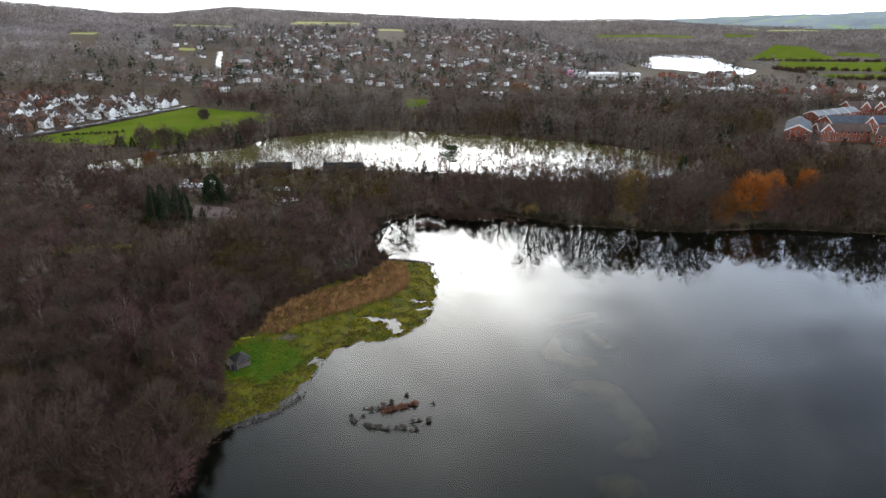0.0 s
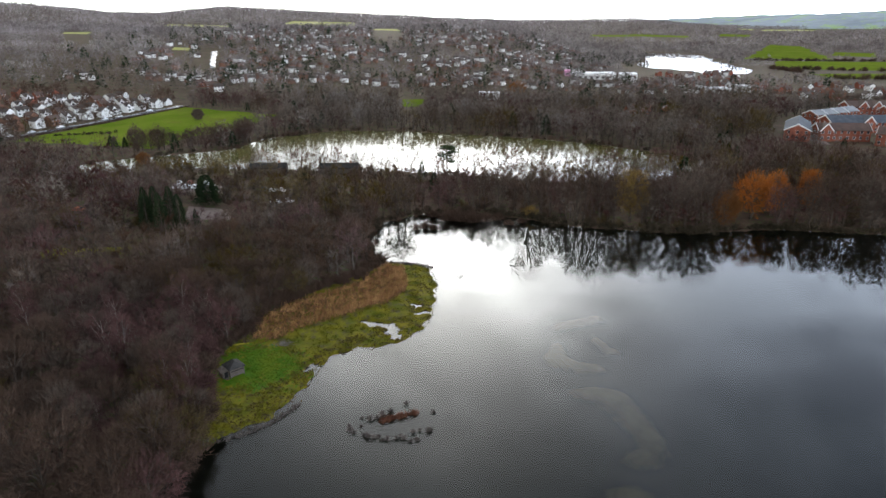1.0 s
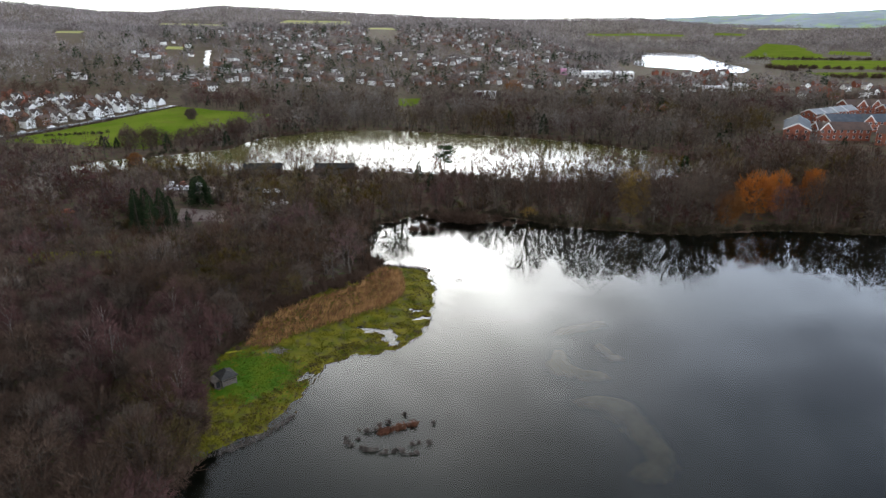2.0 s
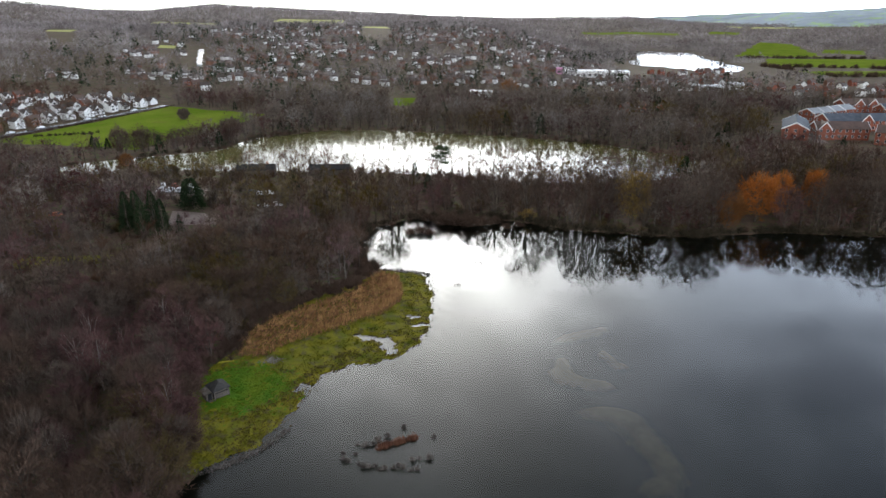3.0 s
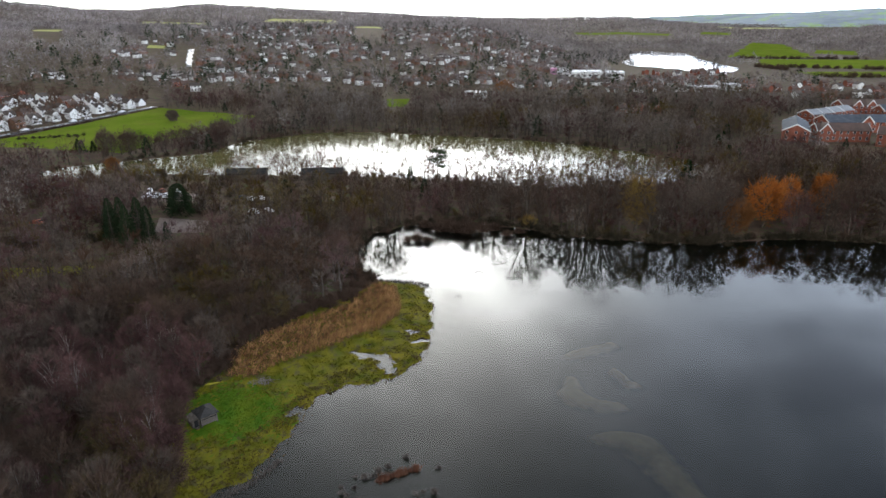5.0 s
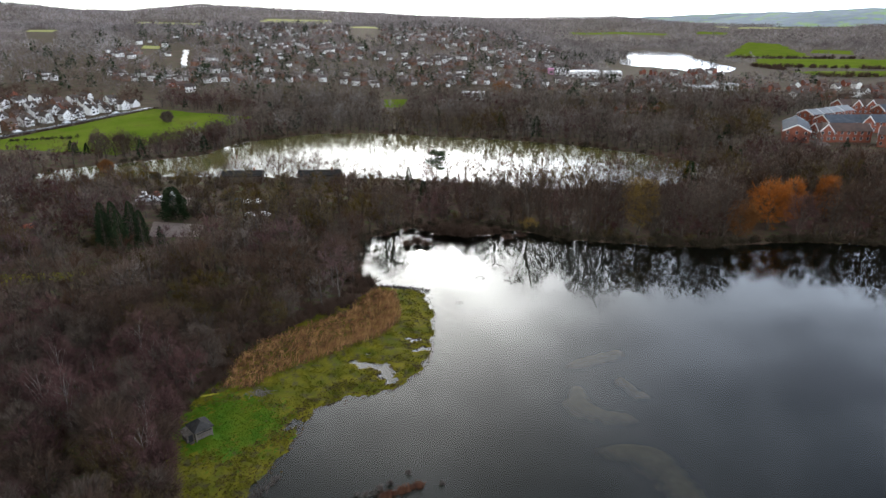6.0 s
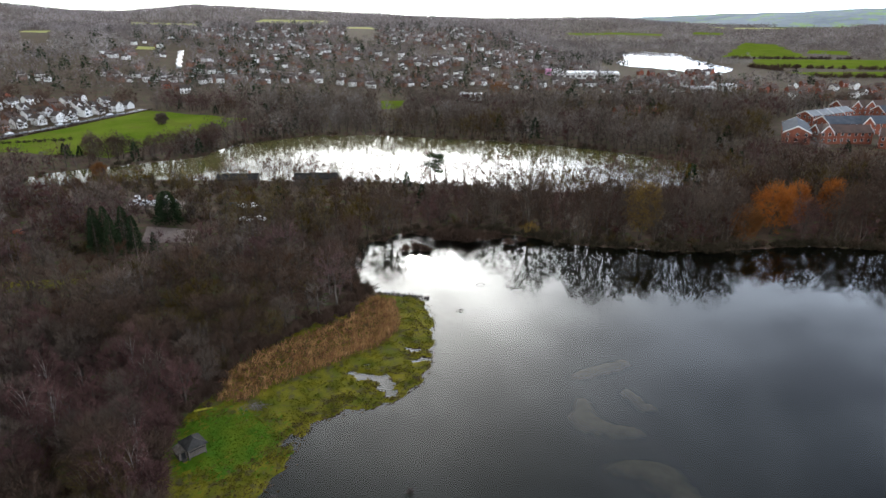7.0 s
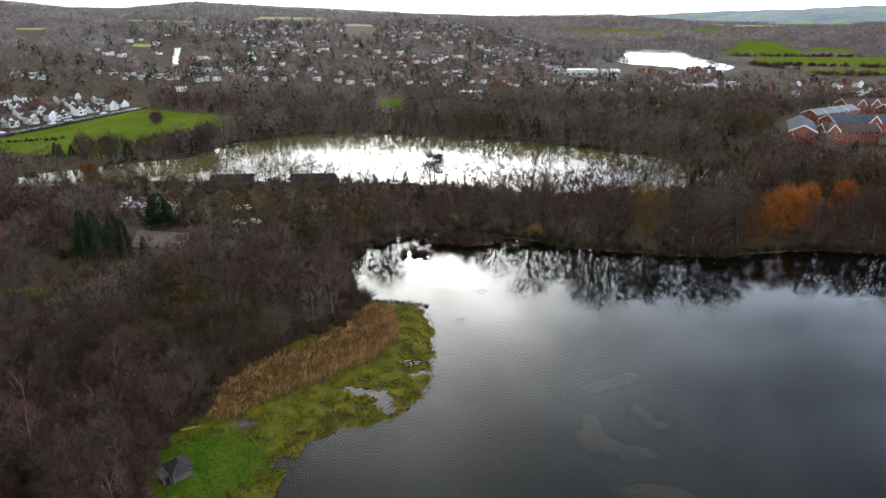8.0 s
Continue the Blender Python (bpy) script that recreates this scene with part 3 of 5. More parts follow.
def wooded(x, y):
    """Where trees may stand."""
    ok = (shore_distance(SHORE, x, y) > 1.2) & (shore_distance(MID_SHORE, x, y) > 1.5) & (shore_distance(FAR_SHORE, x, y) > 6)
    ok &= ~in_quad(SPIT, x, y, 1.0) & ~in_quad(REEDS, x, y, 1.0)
    for cx, cy, rx, ry in CLEAR:
        ok &= ((x - cx) / rx) ** 2 + ((y - cy) / ry) ** 2 > 1
    for _, quad, _, _ in FIELDS:
        for s in (1.0, 1.04, 1.08, 1.12, 1.16, 1.20, 1.24, 1.28) if quad[0][1] > 900 and quad[0][0] < 0 else (1.0, 1.045, 1.09, 1.13) if quad[0][1] > 400 else (1.0, 1.05):
            ok &= ~in_quad(quad, x * s, y * s, 2.0)
    ok &= ~in_quad([(185, 640), (330, 640), (440, 760), (430, 890), (300, 860), (240, 930)], x, y)
    ok &= ~(in_quad(ESTATE_EAST, x, y) & (np.sin(x * 1.7) * np.sin(y * 1.3) < .72))
    ok &= ~in_quad(ESTATE, x, y) & ~in_quad(FLATS, x, y) & ~in_quad(ROAD_UP, x, y)
    return ok


ESTATE = [(-238, 326), (-176, 456), (-190, 500), (-300, 520), (-420, 470), (-330, 300)]
FLATS = [(170, 330), (186, 310), (204, 296), (300, 282), (350, 450), (262, 444), (214, 410), (184, 362)]
ESTATE_EAST = [(250, 470), (440, 440), (470, 600), (280, 610)]
ROAD_UP = [(-233, 600), (-205, 600), (-252, 765), (-276, 765)]


def grid_places(x0, x1, y0, y1, gap, g, wedge=38.5):
    """Jittered places inside the view's wedge."""
    X, Y = np.meshgrid(np.arange(x0, x1, gap), np.arange(y0, y1, gap))
    X = X.ravel() + g.uniform(-.48, .48, X.size) * gap
    Y = Y.ravel() + g.uniform(-.48, .48, Y.size) * gap
    keep = np.abs(np.degrees(np.arctan2(X, Y + 14))) < wedge
    return X[keep], Y[keep]


def patchy(x, y, g, size=26.0, loose=.16):
    """Slow change of the wood's make-up from place to place, 0 to 1."""
    v = np.sin(x / size + 1.7 * np.sin(y / size / 1.3)) + np.sin(y / size * 1.2 + 1.3 * np.sin(x / size * .8 + 2)) + .6 * np.sin((x - y) / size * 2.1)
    return np.clip(.5 + v / 5 + g.normal(size=len(x)) * loose, 0, .999)


def build_woods():
    g = np.random.default_rng(7)
    # the wood beside the lake, nearest trees one by one
    near = dict(rise=.75, held=.68, twig_w=.055, twig_l=1.15)
    kinds = [
        ("olive", M_BARK, dict(H=7.5, W=6.5, subs=60, twigs=2100, low=.12, **near), "leafless olive-tinged willow in the wood"),
        ("brown", M_BARK, dict(H=9.5, W=6.2, limbs=12, subs=70, twigs=2100, **near), "leafless brown woodland tree with dense fine twigs"),
        ("brown", M_BARK, dict(H=8.0, W=5.6, limbs=11, subs=60, twigs=1900, low=.2, **near), "low spreading leafless brown tree in the wood"),
        ("brown", M_BARK, dict(H=11, W=7.4, limbs=14, subs=84, twigs=2500, **near), "tall leafless brown tree with spreading crown"),
        ("grey", M_BARK, dict(H=9.0, W=5.8, limbs=12, subs=66, twigs=1900, **near), "leafless pale grey tree at the wood's edge"),
        ("plum", M_BARK, dict(H=8.5, W=5.4, limbs=11, subs=60, twigs=1800, low=.2, **near), "leafless reddish-brown alder in the wood"),
        ("plum", M_BIRCH, dict(H=10.5, W=4.6, limbs=10, subs=46, twigs=1300, thin=.6, droop=.5, **near), "leafless birch with white trunk and plum twigs"),
    ]
    X, Y = grid_places(-130, -18, 34, 182, 4.15, g, 42)
    k = wooded(X, Y) & (X > -130)
    X, Y = X[k], Y[k]
    edge = np.argsort(np.hypot((X + 38) * .8, (Y - 96)))
    single, rest = edge[:250], edge[250:]
    templates = {}
    mix = patchy(X, Y, g, 15.0, .2)
    for i in single:
        j = int(np.searchsorted([.14, .32, .46, .60, .78, .94], mix[i]))
        size, turn = g.uniform(.68, 1.15), g.uniform(0, 360)
        if j not in templates:
            leaf, bark, shape, label = kinds[j]
            wood, twigs = bare_tree(40 + j, **shape)
            templates[j] = plant_tree("bare_tree", wood, twigs, bark, TWIG[leaf], label, "tree", stand(X[i], Y[i], turn), "trees of the lakeside wood")
        else:
            copy_scaled(templates[j], stand(X[i], Y[i], turn), size)
    # the rest of this wood, joined
    pick = np.searchsorted([.16, .56, .80], mix)
    for q, leaf in enumerate(("olive", "brown", "grey", "plum")):
        i = rest[pick[rest] == q]
        var = [bare_tree(60 + 5 * q + v, H=(7.5, 9.5, 9.0, 10.0)[q], W=6.4, limbs=5, subs=11, twigs=470, twig_w=.11, twig_l=1.3, sides=4, rise=.7, held=.6) for v in range(3)]
        size, tone = g.uniform(.68, 1.18, len(i)), g.uniform(-.28, .28, len(i))
        z = surface(X[i], Y[i]) - .06
        for what, mat in ((0, M_BARK), (1, TWIG[leaf])):
            gg = np.random.default_rng(90 + q)
            V, T, tn = scattered([v[what] for v in var], X[i], Y[i], z, size, gg, tone)
            name = "wood_limbs" if what == 0 else "wood_twigs"
            tagged(new(name, mesh_of(name, V, T, mat, tone=tn)), ("bare limbs" if what == 0 else "fine bare twigs") + " of the dense " + leaf + " lakeside wood", "woodland", kind="stuff")
    # woods round the lakes
    X, Y = grid_places(-330, 330, 150, 480, 5.2, g)
    # trees between camera and middle lake, thinned and shrunk to fit the view
    hides_lake = (Y > 238) & (Y < 300) & (in_quad(MID_SHORE, X * 1.07, Y * 1.07) | in_quad(MID_SHORE, X * 1.14, Y * 1.14))
    k = wooded(X, Y) & ~((X < -18) & (Y < 182)) & ~(hides_lake & (g.uniform(size=len(X)) < .6))
    X, Y, hides_lake = X[k], Y[k], hides_lake[k]
    mix = patchy(X, Y, g)
    behind = (Y > 300) & (X > -110)
    belt = (Y < 252) & (X > 22)
    stature = np.interp(X, [22, 70, 95, 330], [1.08, 1.12, 1.38, 1.38])
    # behind the middle lake more trees get the haze-lightened twig colour
    pick = np.where(behind, np.searchsorted([.16, .30, .44, .82], mix), np.searchsorted([.17, .56, .70, .76], mix))
    pick = np.where((g.uniform(size=len(X)) < .035) & ((Y > 225) | (X > 130)), 5, pick)
    for q, leaf in enumerate(("olive", "brown", "grey", "pale", "plum", "green")):
        i = np.nonzero(pick == q)[0]
        if leaf == "green":
            var = [conifer(120 + v, 8.5, 5, 260, 1.6, .5) for v in range(2)]
        else:
            var = [bare_tree(100 + 5 * q + v, H=10.0, W=6.6, limbs=3, subs=4, twigs=230, twig_w=.18, twig_l=1.4, sides=3, low=.15, rise=.6, held=.5) for v in range(3)]
        size = g.uniform(.62, 1.15, len(i)) * np.where(behind[i], 1.22, 1.0) * np.where(belt[i], stature[i], 1.0)
        size = np.where(in_quad([(130, 322), (185, 225), (310, 235), (300, 290), (202, 300), (164, 335)], X[i], Y[i]), size * .66, size)
        size, tone = np.where(hides_lake[i], size * .68, size), g.uniform(-.3, .3, len(i))
        z = surface(X[i], Y[i]) - .06
        for what, mat in ((0, M_BARK), (1, TWIG[leaf])):
            gg = np.random.default_rng(150 + q)
            V, T, tn = scattered([v[what] for v in var], X[i], Y[i], z, size, gg, tone)
            name = "wood_limbs" if what == 0 else "wood_twigs"
            tagged(new(name, mesh_of(name, V, T, mat, tone=tn)), ("limbs" if what == 0 else "twigs" if leaf != "green" else "needles") + " of " + leaf + " trees in the woods round the lakes", "woodland", kind="stuff")
    # far woods
    for y0, y1, gap, n, tw, tl, H in ((480, 900, 7.6, 36, .42, 2.2, 9.5), (900, 1500, 10.5, 24, .75, 3.2, 9.5), (1500, 3100, 18, 14, 1.5, 5.0, 9)):
        X, Y = grid_places(-y1 * .85, y1 * .85, y0, y1, gap, g)
        k = wooded(X, Y)
        town = (X > -330) & (X < 210) & (Y > 560) & (Y < 1080)
        k &= ~(town & (g.uniform(size=len(X)) < .25))
        X, Y = X[k], Y[k]
        var = []
        for v in range(4):
            var.append(bare_tree(200 + v + y0, H=H, W=gap * 1.15, limbs=2, subs=3, twigs=n, twig_w=tw, twig_l=tl, sides=3, low=.05)[1])
        # twig colours turn paler with distance, as painted haze; grey ones as round the lakes
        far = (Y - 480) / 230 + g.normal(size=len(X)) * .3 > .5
        mix = patchy(X, Y, g, 40.0, .2)
        size, tone = g.uniform(.6, 1.25, len(X)), (patchy(X, Y, g, 33.0, .3) - .5) * .7
        for mat, i, nm in ((M_FARWOODS, far, "distant bare winter woods over hills and town, lightened for haze"), (TWIG["pale"], ~far & (mix > .34), "bare woods beyond the lakes, paled for haze"), (TWIG["grey"], ~far & (mix <= .34), "grey-brown bare woods beyond the lakes")):
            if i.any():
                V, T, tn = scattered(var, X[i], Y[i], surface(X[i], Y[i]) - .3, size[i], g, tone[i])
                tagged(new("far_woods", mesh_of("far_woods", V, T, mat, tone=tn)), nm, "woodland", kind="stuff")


build_woods()


def build_single_trees():
    """Trees that stand out by colour or shape."""
    def bare(name, x, y, leaf, label, seed, bark=M_BARK, turn=0, **shape):
        wood, twigs = bare_tree(seed, **shape)
        return plant_tree(name, wood, twigs, bark, TWIG[leaf], label, "tree", stand(x, y, turn))

    big = dict(limbs=14, subs=70, twigs=4600, twig_w=.11, twig_l=1.5, low=.15)
    bare("willow", 100, 197, "orange", "wide bright orange leafless willow on the far bank", 301, H=15, W=12, **dict(big, twigs=5200))
    bare("willow", 108, 200, "orange", "orange leafless willow beside a wider one", 302, H=14, W=9, **big)
    bare("willow", 89, 191, "rust", "rust-brown bushy willow at the water's edge", 303, H=10.5, W=8.5, **big)
    bare("willow", 120.5, 203, "orange", "small orange leafless willow among brown trees", 304, H=14, W=6.5, **big)
    bare("willow", 61, 195, "gold", "tall golden leafless willow on the far bank", 305, H=17.5, W=10, **big)
    bare("willow", 82, 197, "olive", "olive willow beside the orange willows", 306, H=9, W=8, **big)
    bare("willow", -136, 291, "rust", "orange willow at the lake's wooded end", 307, H=6.5, W=5, **big)
    bare("oak", 58, 505, "rust", "rust-brown tree still holding leaves", 308, H=13, W=15, **big)
    bare("willow", 30.5, 202, "gold", "low golden bush overhanging the water", 309, H=3.2, W=5, limbs=8, subs=30, twigs=900, low=.05)
    bare("willow", -43, 93.5, "olive", "bushy olive-brown willow beside the lawn", 312, H=8, W=8.5, limbs=14, subs=60, twigs=3000, low=.08, rise=.7)
    bare("oak", -150, 399, "grey", "small round bare tree alone in the pasture", 310, H=6.5, W=6, **big)
    bare("oak", -108, 352, "grey", "spreading bare oak at the pasture's corner", 311, H=11, W=12, **big)
    for i, (x, y, H, W) in enumerate(((-35.5, 82, 7, 7.5), (-35, 76, 8, 8), (-35, 70, 8.5, 8.5), (-35.5, 64, 8, 8), (-38.5, 87, 7.5, 7), (-40.8, 105.5, 6.5, 5.5), (-39.5, 99.5, 6, 6), (-37.3, 94, 6, 5.5), (-35.2, 88.8, 5.5, 5), (-40, 79, 9, 9), (-40, 70, 9.5, 9))):
        bare("bare_tree", x, y, ("olive", "brown", "plum", "brown", "olive", "plum", "brown", "plum", "brown", "olive", "brown")[i], "broad leafless tree leaning over the lake's edge", 350 + i, H=H, W=W, limbs=12, subs=40, twigs=2600, twig_w=.07, twig_l=1.3, low=.08)
    # bank trees whose limbs mirror in the lake
    g = np.random.default_rng(31)
    first = []
    for v in range(4):
        first.append(bare("bare_tree", 44 + 20 * v, 194 - 2 * v, ("brown", "grey", "brown", "plum")[v], "tall leafless tree on the far bank", 320 + v,
                          H=(17, 15, 18, 14)[v], W=(10, 9, 11, 8)[v], limbs=16, subs=80, twigs=2600, twig_w=.06, twig_l=1.3, low=.12, thin=.75))
    for x in (*np.arange(-14, 80, 5.0), *np.arange(80, 150, 3.7)):
        xs = x + g.uniform(-1.5, 1.5)
        if abs(xs - 103) < 11 or abs(xs - 61) < 4.5 or abs(xs - 88) < 6:
            continue
        ys = np.interp(xs, [-17, -4, 14, 29, 45, 73, 105, 134, 160], [198, 209, 209, 203, 194, 187, 190, 185, 172]) + g.uniform(.5, 6)
        copy_scaled(first[int(g.integers(4))], stand(xs, ys, g.uniform(0, 360)), g.uniform(.62, .92) if xs < 30 else g.uniform(.85, 1.3))
    for t in np.linspace(0, 1, 11):
        xs, ys = np.interp(t, [0, .45, 1], [-20.5, -25.5, -20]), np.interp(t, [0, .45, 1], [165, 181, 198])
        copy_scaled(first[int(g.integers(4))], stand(xs + g.uniform(-1.2, .6), ys, g.uniform(0, 360)), g.uniform(.5, .68))
    # slim trees along the middle lake's near bank
    slim = [bare("alder", -60 + 8 * v, 277, ("brown", "grey", "plum")[v], "slim leafless alder against the bright water", 340 + v, H=11.5, W=7.5, limbs=10, subs=50, twigs=1300, twig_w=.08, twig_l=1.0, low=.15, thin=.8) for v in range(3)]
    for x in np.arange(-80, 108, 5.2):
        xs = x + g.uniform(-1.5, 1.5)
        ys = np.interp(xs, [-115, -87, -20, 5, 39, 73, 108], [279, 277, 270, 264, 251, 247, 257]) - g.uniform(.5, 4)
        copy_scaled(slim[int(g.integers(3))], stand(xs, ys, g.uniform(0, 360)), g.uniform(.62, .95) if xs < 0 else g.uniform(.8, 1.3))
    # tall trees round the middle lake's wooded corner
    tall = [bare("bare_tree", -150 + 9 * v, 317 + 3 * v, ("grey", "brown")[v], "tall bare tree between pasture and lake", 345 + v, H=13, W=8, limbs=9, subs=40, twigs=1500, twig_w=.11, twig_l=1.4, low=.1) for v in range(2)]
    for i in range(22):
        t = i / 21
        copy_scaled(tall[i % 2], stand(-152 + 50 * t + g.uniform(-1, 1), 316 + 26 * t ** 1.5 + g.uniform(-2, 2), g.uniform(0, 360)), g.uniform(.7, 1.05))
    # evergreens
    for x, y, H, W, s in ((-89, 190, 12.5, 5.8, 1), (-85, 188, 13.5, 6.2, 2), (-81, 189.5, 13.2, 6, 3), (-77.5, 187, 11.5, 5.4, 4), (-86.5, 185, 12, 5.6, 5), (-82, 184.5, 12.4, 5.6, 6)):
        plant_tree("cypress", *conifer(400 + s, H, W, 2000, .8, .22, .55), M_BARK, TWIG["green"], "dark green conical cypress in a tight clump", "tree", stand(x, y), "clump of cypresses")
    plant_tree("cypress", *conifer(410, 6.5, 3.4, 1000, .7, .2), M_BARK, TWIG["green"], "small dark conical cypress beside the gravel clearing", "tree", stand(-73, 188))
    plant_tree("yew", *conifer(411, 11, 9.5, 3600, 1.1, .3, .35), M_BARK, TWIG["green"], "broad dark green evergreen beside the car park", "tree", stand(-78, 212))
    for x, y, H, W, s in ((-162, 318, 7, 4, 1), (-158, 320, 6, 3.5, 2), (-166, 322, 6.5, 4, 3)):
        plant_tree("holly", *conifer(420 + s, H, W, 700, 1.0, .3), M_BARK, TWIG["green"], "dark evergreen bush at the pasture's edge", "bush", stand(x, y))
    # the pine by the middle lake: bare stem and flat layered crown
    g2 = np.random.default_rng(55)
    wood = [tubes([(0, 0, 0), (.2, 0, 5)], [(.2, 0, 5), (0, .1, 10)], [.22, .16], [.16, .05], 5)]
    tufts = []
    for lev in (5.8, 7.2, 8.4, 9.4, 10.0):
        for a in g2.uniform(0, 6.28, 4):
            tip = np.array([math.cos(a), math.sin(a), .12]) * g2.uniform(1.4, 2.9) * (1.25 - lev / 16) + np.array([.1, 0, lev])
            wood.append(tubes([(.1, 0, lev - .3)], [tip], .06, .03, 3))
            b = tip + g2.normal(size=(46, 3)) * np.array([.7, .7, .18])
            tufts.append(blades(b, b + g2.normal(size=(46, 3)) * np.array([.6, .6, .3]), .22, g2))
    plant_tree("pine", joined(wood), joined(tufts), M_BARK, TWIG["green"], "lone dark pine with flat layered crown", "tree", stand(3.5, 251, 0, 1.35))


build_single_trees()


# ---- the spit: reeds, tussocks, scrub in the water ----
def inside_places(quad, n, g):
    p = np.array(quad, float)
    lo, hi = p.min(0), p.max(0)
    q = g.uniform(lo, hi, (n, 2))
    return q[shore_distance(quad, q[:, 0], q[:, 1]) < 0]


def stuff(name, V, T, mat, label, category):
    return tagged(new(name, mesh_of(name, V, T, mat)), label, category, kind="stuff")


def build_spit():
    g = np.random.default_rng(11)
    q = inside_places(REEDS, 24000, g)
    edge = sm(0, 1.6, -shore_distance(REEDS, q[:, 0], q[:, 1]))
    q = q[g.uniform(size=len(q)) < .25 + .75 * edge]
    clump = .5 + .3 * np.sin(q[:, 0] * 1.1 + 2 * np.sin(q[:, 1] * .7)) * np.sin(q[:, 1] * 1.0) + .3 * np.sin(q[:, 0] * 2.9 + 1) * np.sin(q[:, 1] * 2.3 + q[:, 0])
    z = surface(q[:, 0], q[:, 1])
    base = np.column_stack([q, z])
    rear = sm(2.5, 6.5, np.hypot(q[:, 0] - np.interp(q[:, 1], [116, 128, 134.5, 143, 160], [-29, -18, -10, -5.8, -7]), 0))
    cell = np.floor((q + g.normal(size=q.shape) * .2) / 1.1)
    rough = np.modf(np.abs(np.sin(cell[:, 0] * 12.9898 + cell[:, 1] * 78.233)) * 43758.5453)[0]
    rear = rear * (.35 + .65 * np.modf(rough * 7.3)[0])
    turn = rough * 6.283
    lean = np.column_stack([.2 + rear * 1.1 * np.cos(turn), .05 + rear * 1.1 * np.sin(turn), -.55 * rear])
    h = (.7 + 1.4 * clump) * g.uniform(.7, 1.15, len(q))
    tip = base + (np.array([0, 0, 1.0]) + lean * .8 + g.normal(size=base.shape) * .2) * h[:, None]
    standing = g.uniform(size=len(q)) < 1 - .6 * rear
    base, tip = base[standing], tip[standing]
    stuff("reed_bed", *blades(base, tip, .13, g), M_REED, "tall dry straw-brown reeds on the spit", "reeds")
    low = inside_places(REEDS, 16000, g)
    base = np.column_stack([low, surface(low[:, 0], low[:, 1])])
    tip = base + g.normal(size=base.shape) * np.array([.7, .7, .25]) + np.array([0, 0, .35])
    stuff("fallen_reed", *blades(base, tip, .10, g), M_RUST, "fallen reddish-brown reed litter under the reeds", "reeds")
    # tussocks of moss and grass
    q = inside_places(SPIT, 30000, g)
    z = surface(q[:, 0], q[:, 1])
    k = (z > .02) & (shore_distance(REEDS, q[:, 0], q[:, 1]) > -.5) & (np.hypot(q[:, 0] - HUT[0], q[:, 1] - HUT[1]) > 3.4)
    k &= np.hypot((q[:, 0] + 32) / 8.5, (q[:, 1] - 106.5) / 7.5) > .85
    k &= np.sin(q[:, 0] * 1.1 + np.sin(q[:, 1])) + np.sin(q[:, 1] * 1.3) + g.normal(size=len(q)) * .6 > -.2
    q, z = q[k], z[k]
    var = [shrub(500 + v, .28, .7, 12, .09) for v in range(5)]
    stuff("tussocks", *scattered(var, q[:, 0], q[:, 1], z - .03, g.uniform(.5, 1.2, len(q)), g), M_TUSSOCK, "green and ochre grass tussocks on the spit", "grass")
    # dark sedge among the moss and along the water's edge
    q = inside_places([(-26, 103), (-20, 116), (-6, 128), (-2, 160), (3, 158), (3, 124), (-8, 112), (-22, 86), (-36, 82), (-34, 92)], 26000, g)
    z = surface(q[:, 0], q[:, 1])
    d = shore_distance(SHORE, q[:, 0], q[:, 1])
    patch = np.sin(q[:, 0] * .7 + 1.5 * np.sin(q[:, 1] * .35)) * np.sin(q[:, 1] * .55 + .4) + .35 * np.sin(q[:, 0] * 2.3) * np.sin(q[:, 1] * 2.1)
    k = (shore_distance(REEDS, q[:, 0], q[:, 1]) > .3) & (((z > 0) & (patch > np.where(q[:, 1] < 97, -.45, np.where(q[:, 1] < 127, -.1, .3)))) | ((np.abs(d) < .9) & (g.uniform(size=len(q)) < .5)) | ((d < 0) & (d > -2.2) & (g.uniform(size=len(q)) < .03)))
    q, z = q[k], np.maximum(z[k], -.06)
    var = [shrub(510 + v, .26, .5, 10, .07) for v in range(4)]
    stuff("dark_sedge", *scattered(var, q[:, 0], q[:, 1], z - .02, g.uniform(.5, 1.3, len(q)), g), M_MUD, "dark brown sedge tufts along the marshy edge", "sedge")
    # grass of the lawn round the hut
    q = inside_places([(-42, 94), (-22, 94), (-22, 114), (-40, 115)], 22000, g)
    z = surface(q[:, 0], q[:, 1])
    k = (z > .1) & (np.hypot((q[:, 0] + 32) / 8.5, (q[:, 1] - 106.5) / 7.5) + g.normal(size=len(q)) * .22 < .92) & (np.abs(q[:, 0] - HUT[0]) + np.abs(q[:, 1] - HUT[1]) > 3.6)
    q, z = q[k], z[k]
    base = np.column_stack([q, z - .02])
    tip = base + np.array([0, 0, .16]) + g.normal(size=base.shape) * np.array([.09, .09, .05])
    stuff("lawn_blades", *blades(base, tip, .09, g), M_LAWN, "short bright green grass round the hut", "grass")
    # drowned sedge along the shore
    t = g.uniform(0, 1, 900)
    line = np.column_stack([np.interp(t, [0, .3, .7, 1], [-38, -30, -25, -21.5]), np.interp(t, [0, .3, .7, 1], [83.5, 85.4, 89.3, 94.6])]) + g.normal(size=(900, 2)) * .35
    base = np.column_stack([line, np.full(900, -.1)])
    tip = base + np.array([0, 0, .55]) + g.normal(size=(900, 3)) * .22
    stuff("drowned_sedge", *blades(base, tip, .12, g), M_SEDGE, "grey drowned sedge along the shore", "sedge")
    # scrub along the spit's far end
    t = g.uniform(0, 1, 160)
    x, y = -12 + 12 * t, 160.6 - 3.4 * t ** 2 + g.normal(size=160) * .6
    var = [shrub(520 + v, .6, 1.1, 26, .05) for v in range(3)]
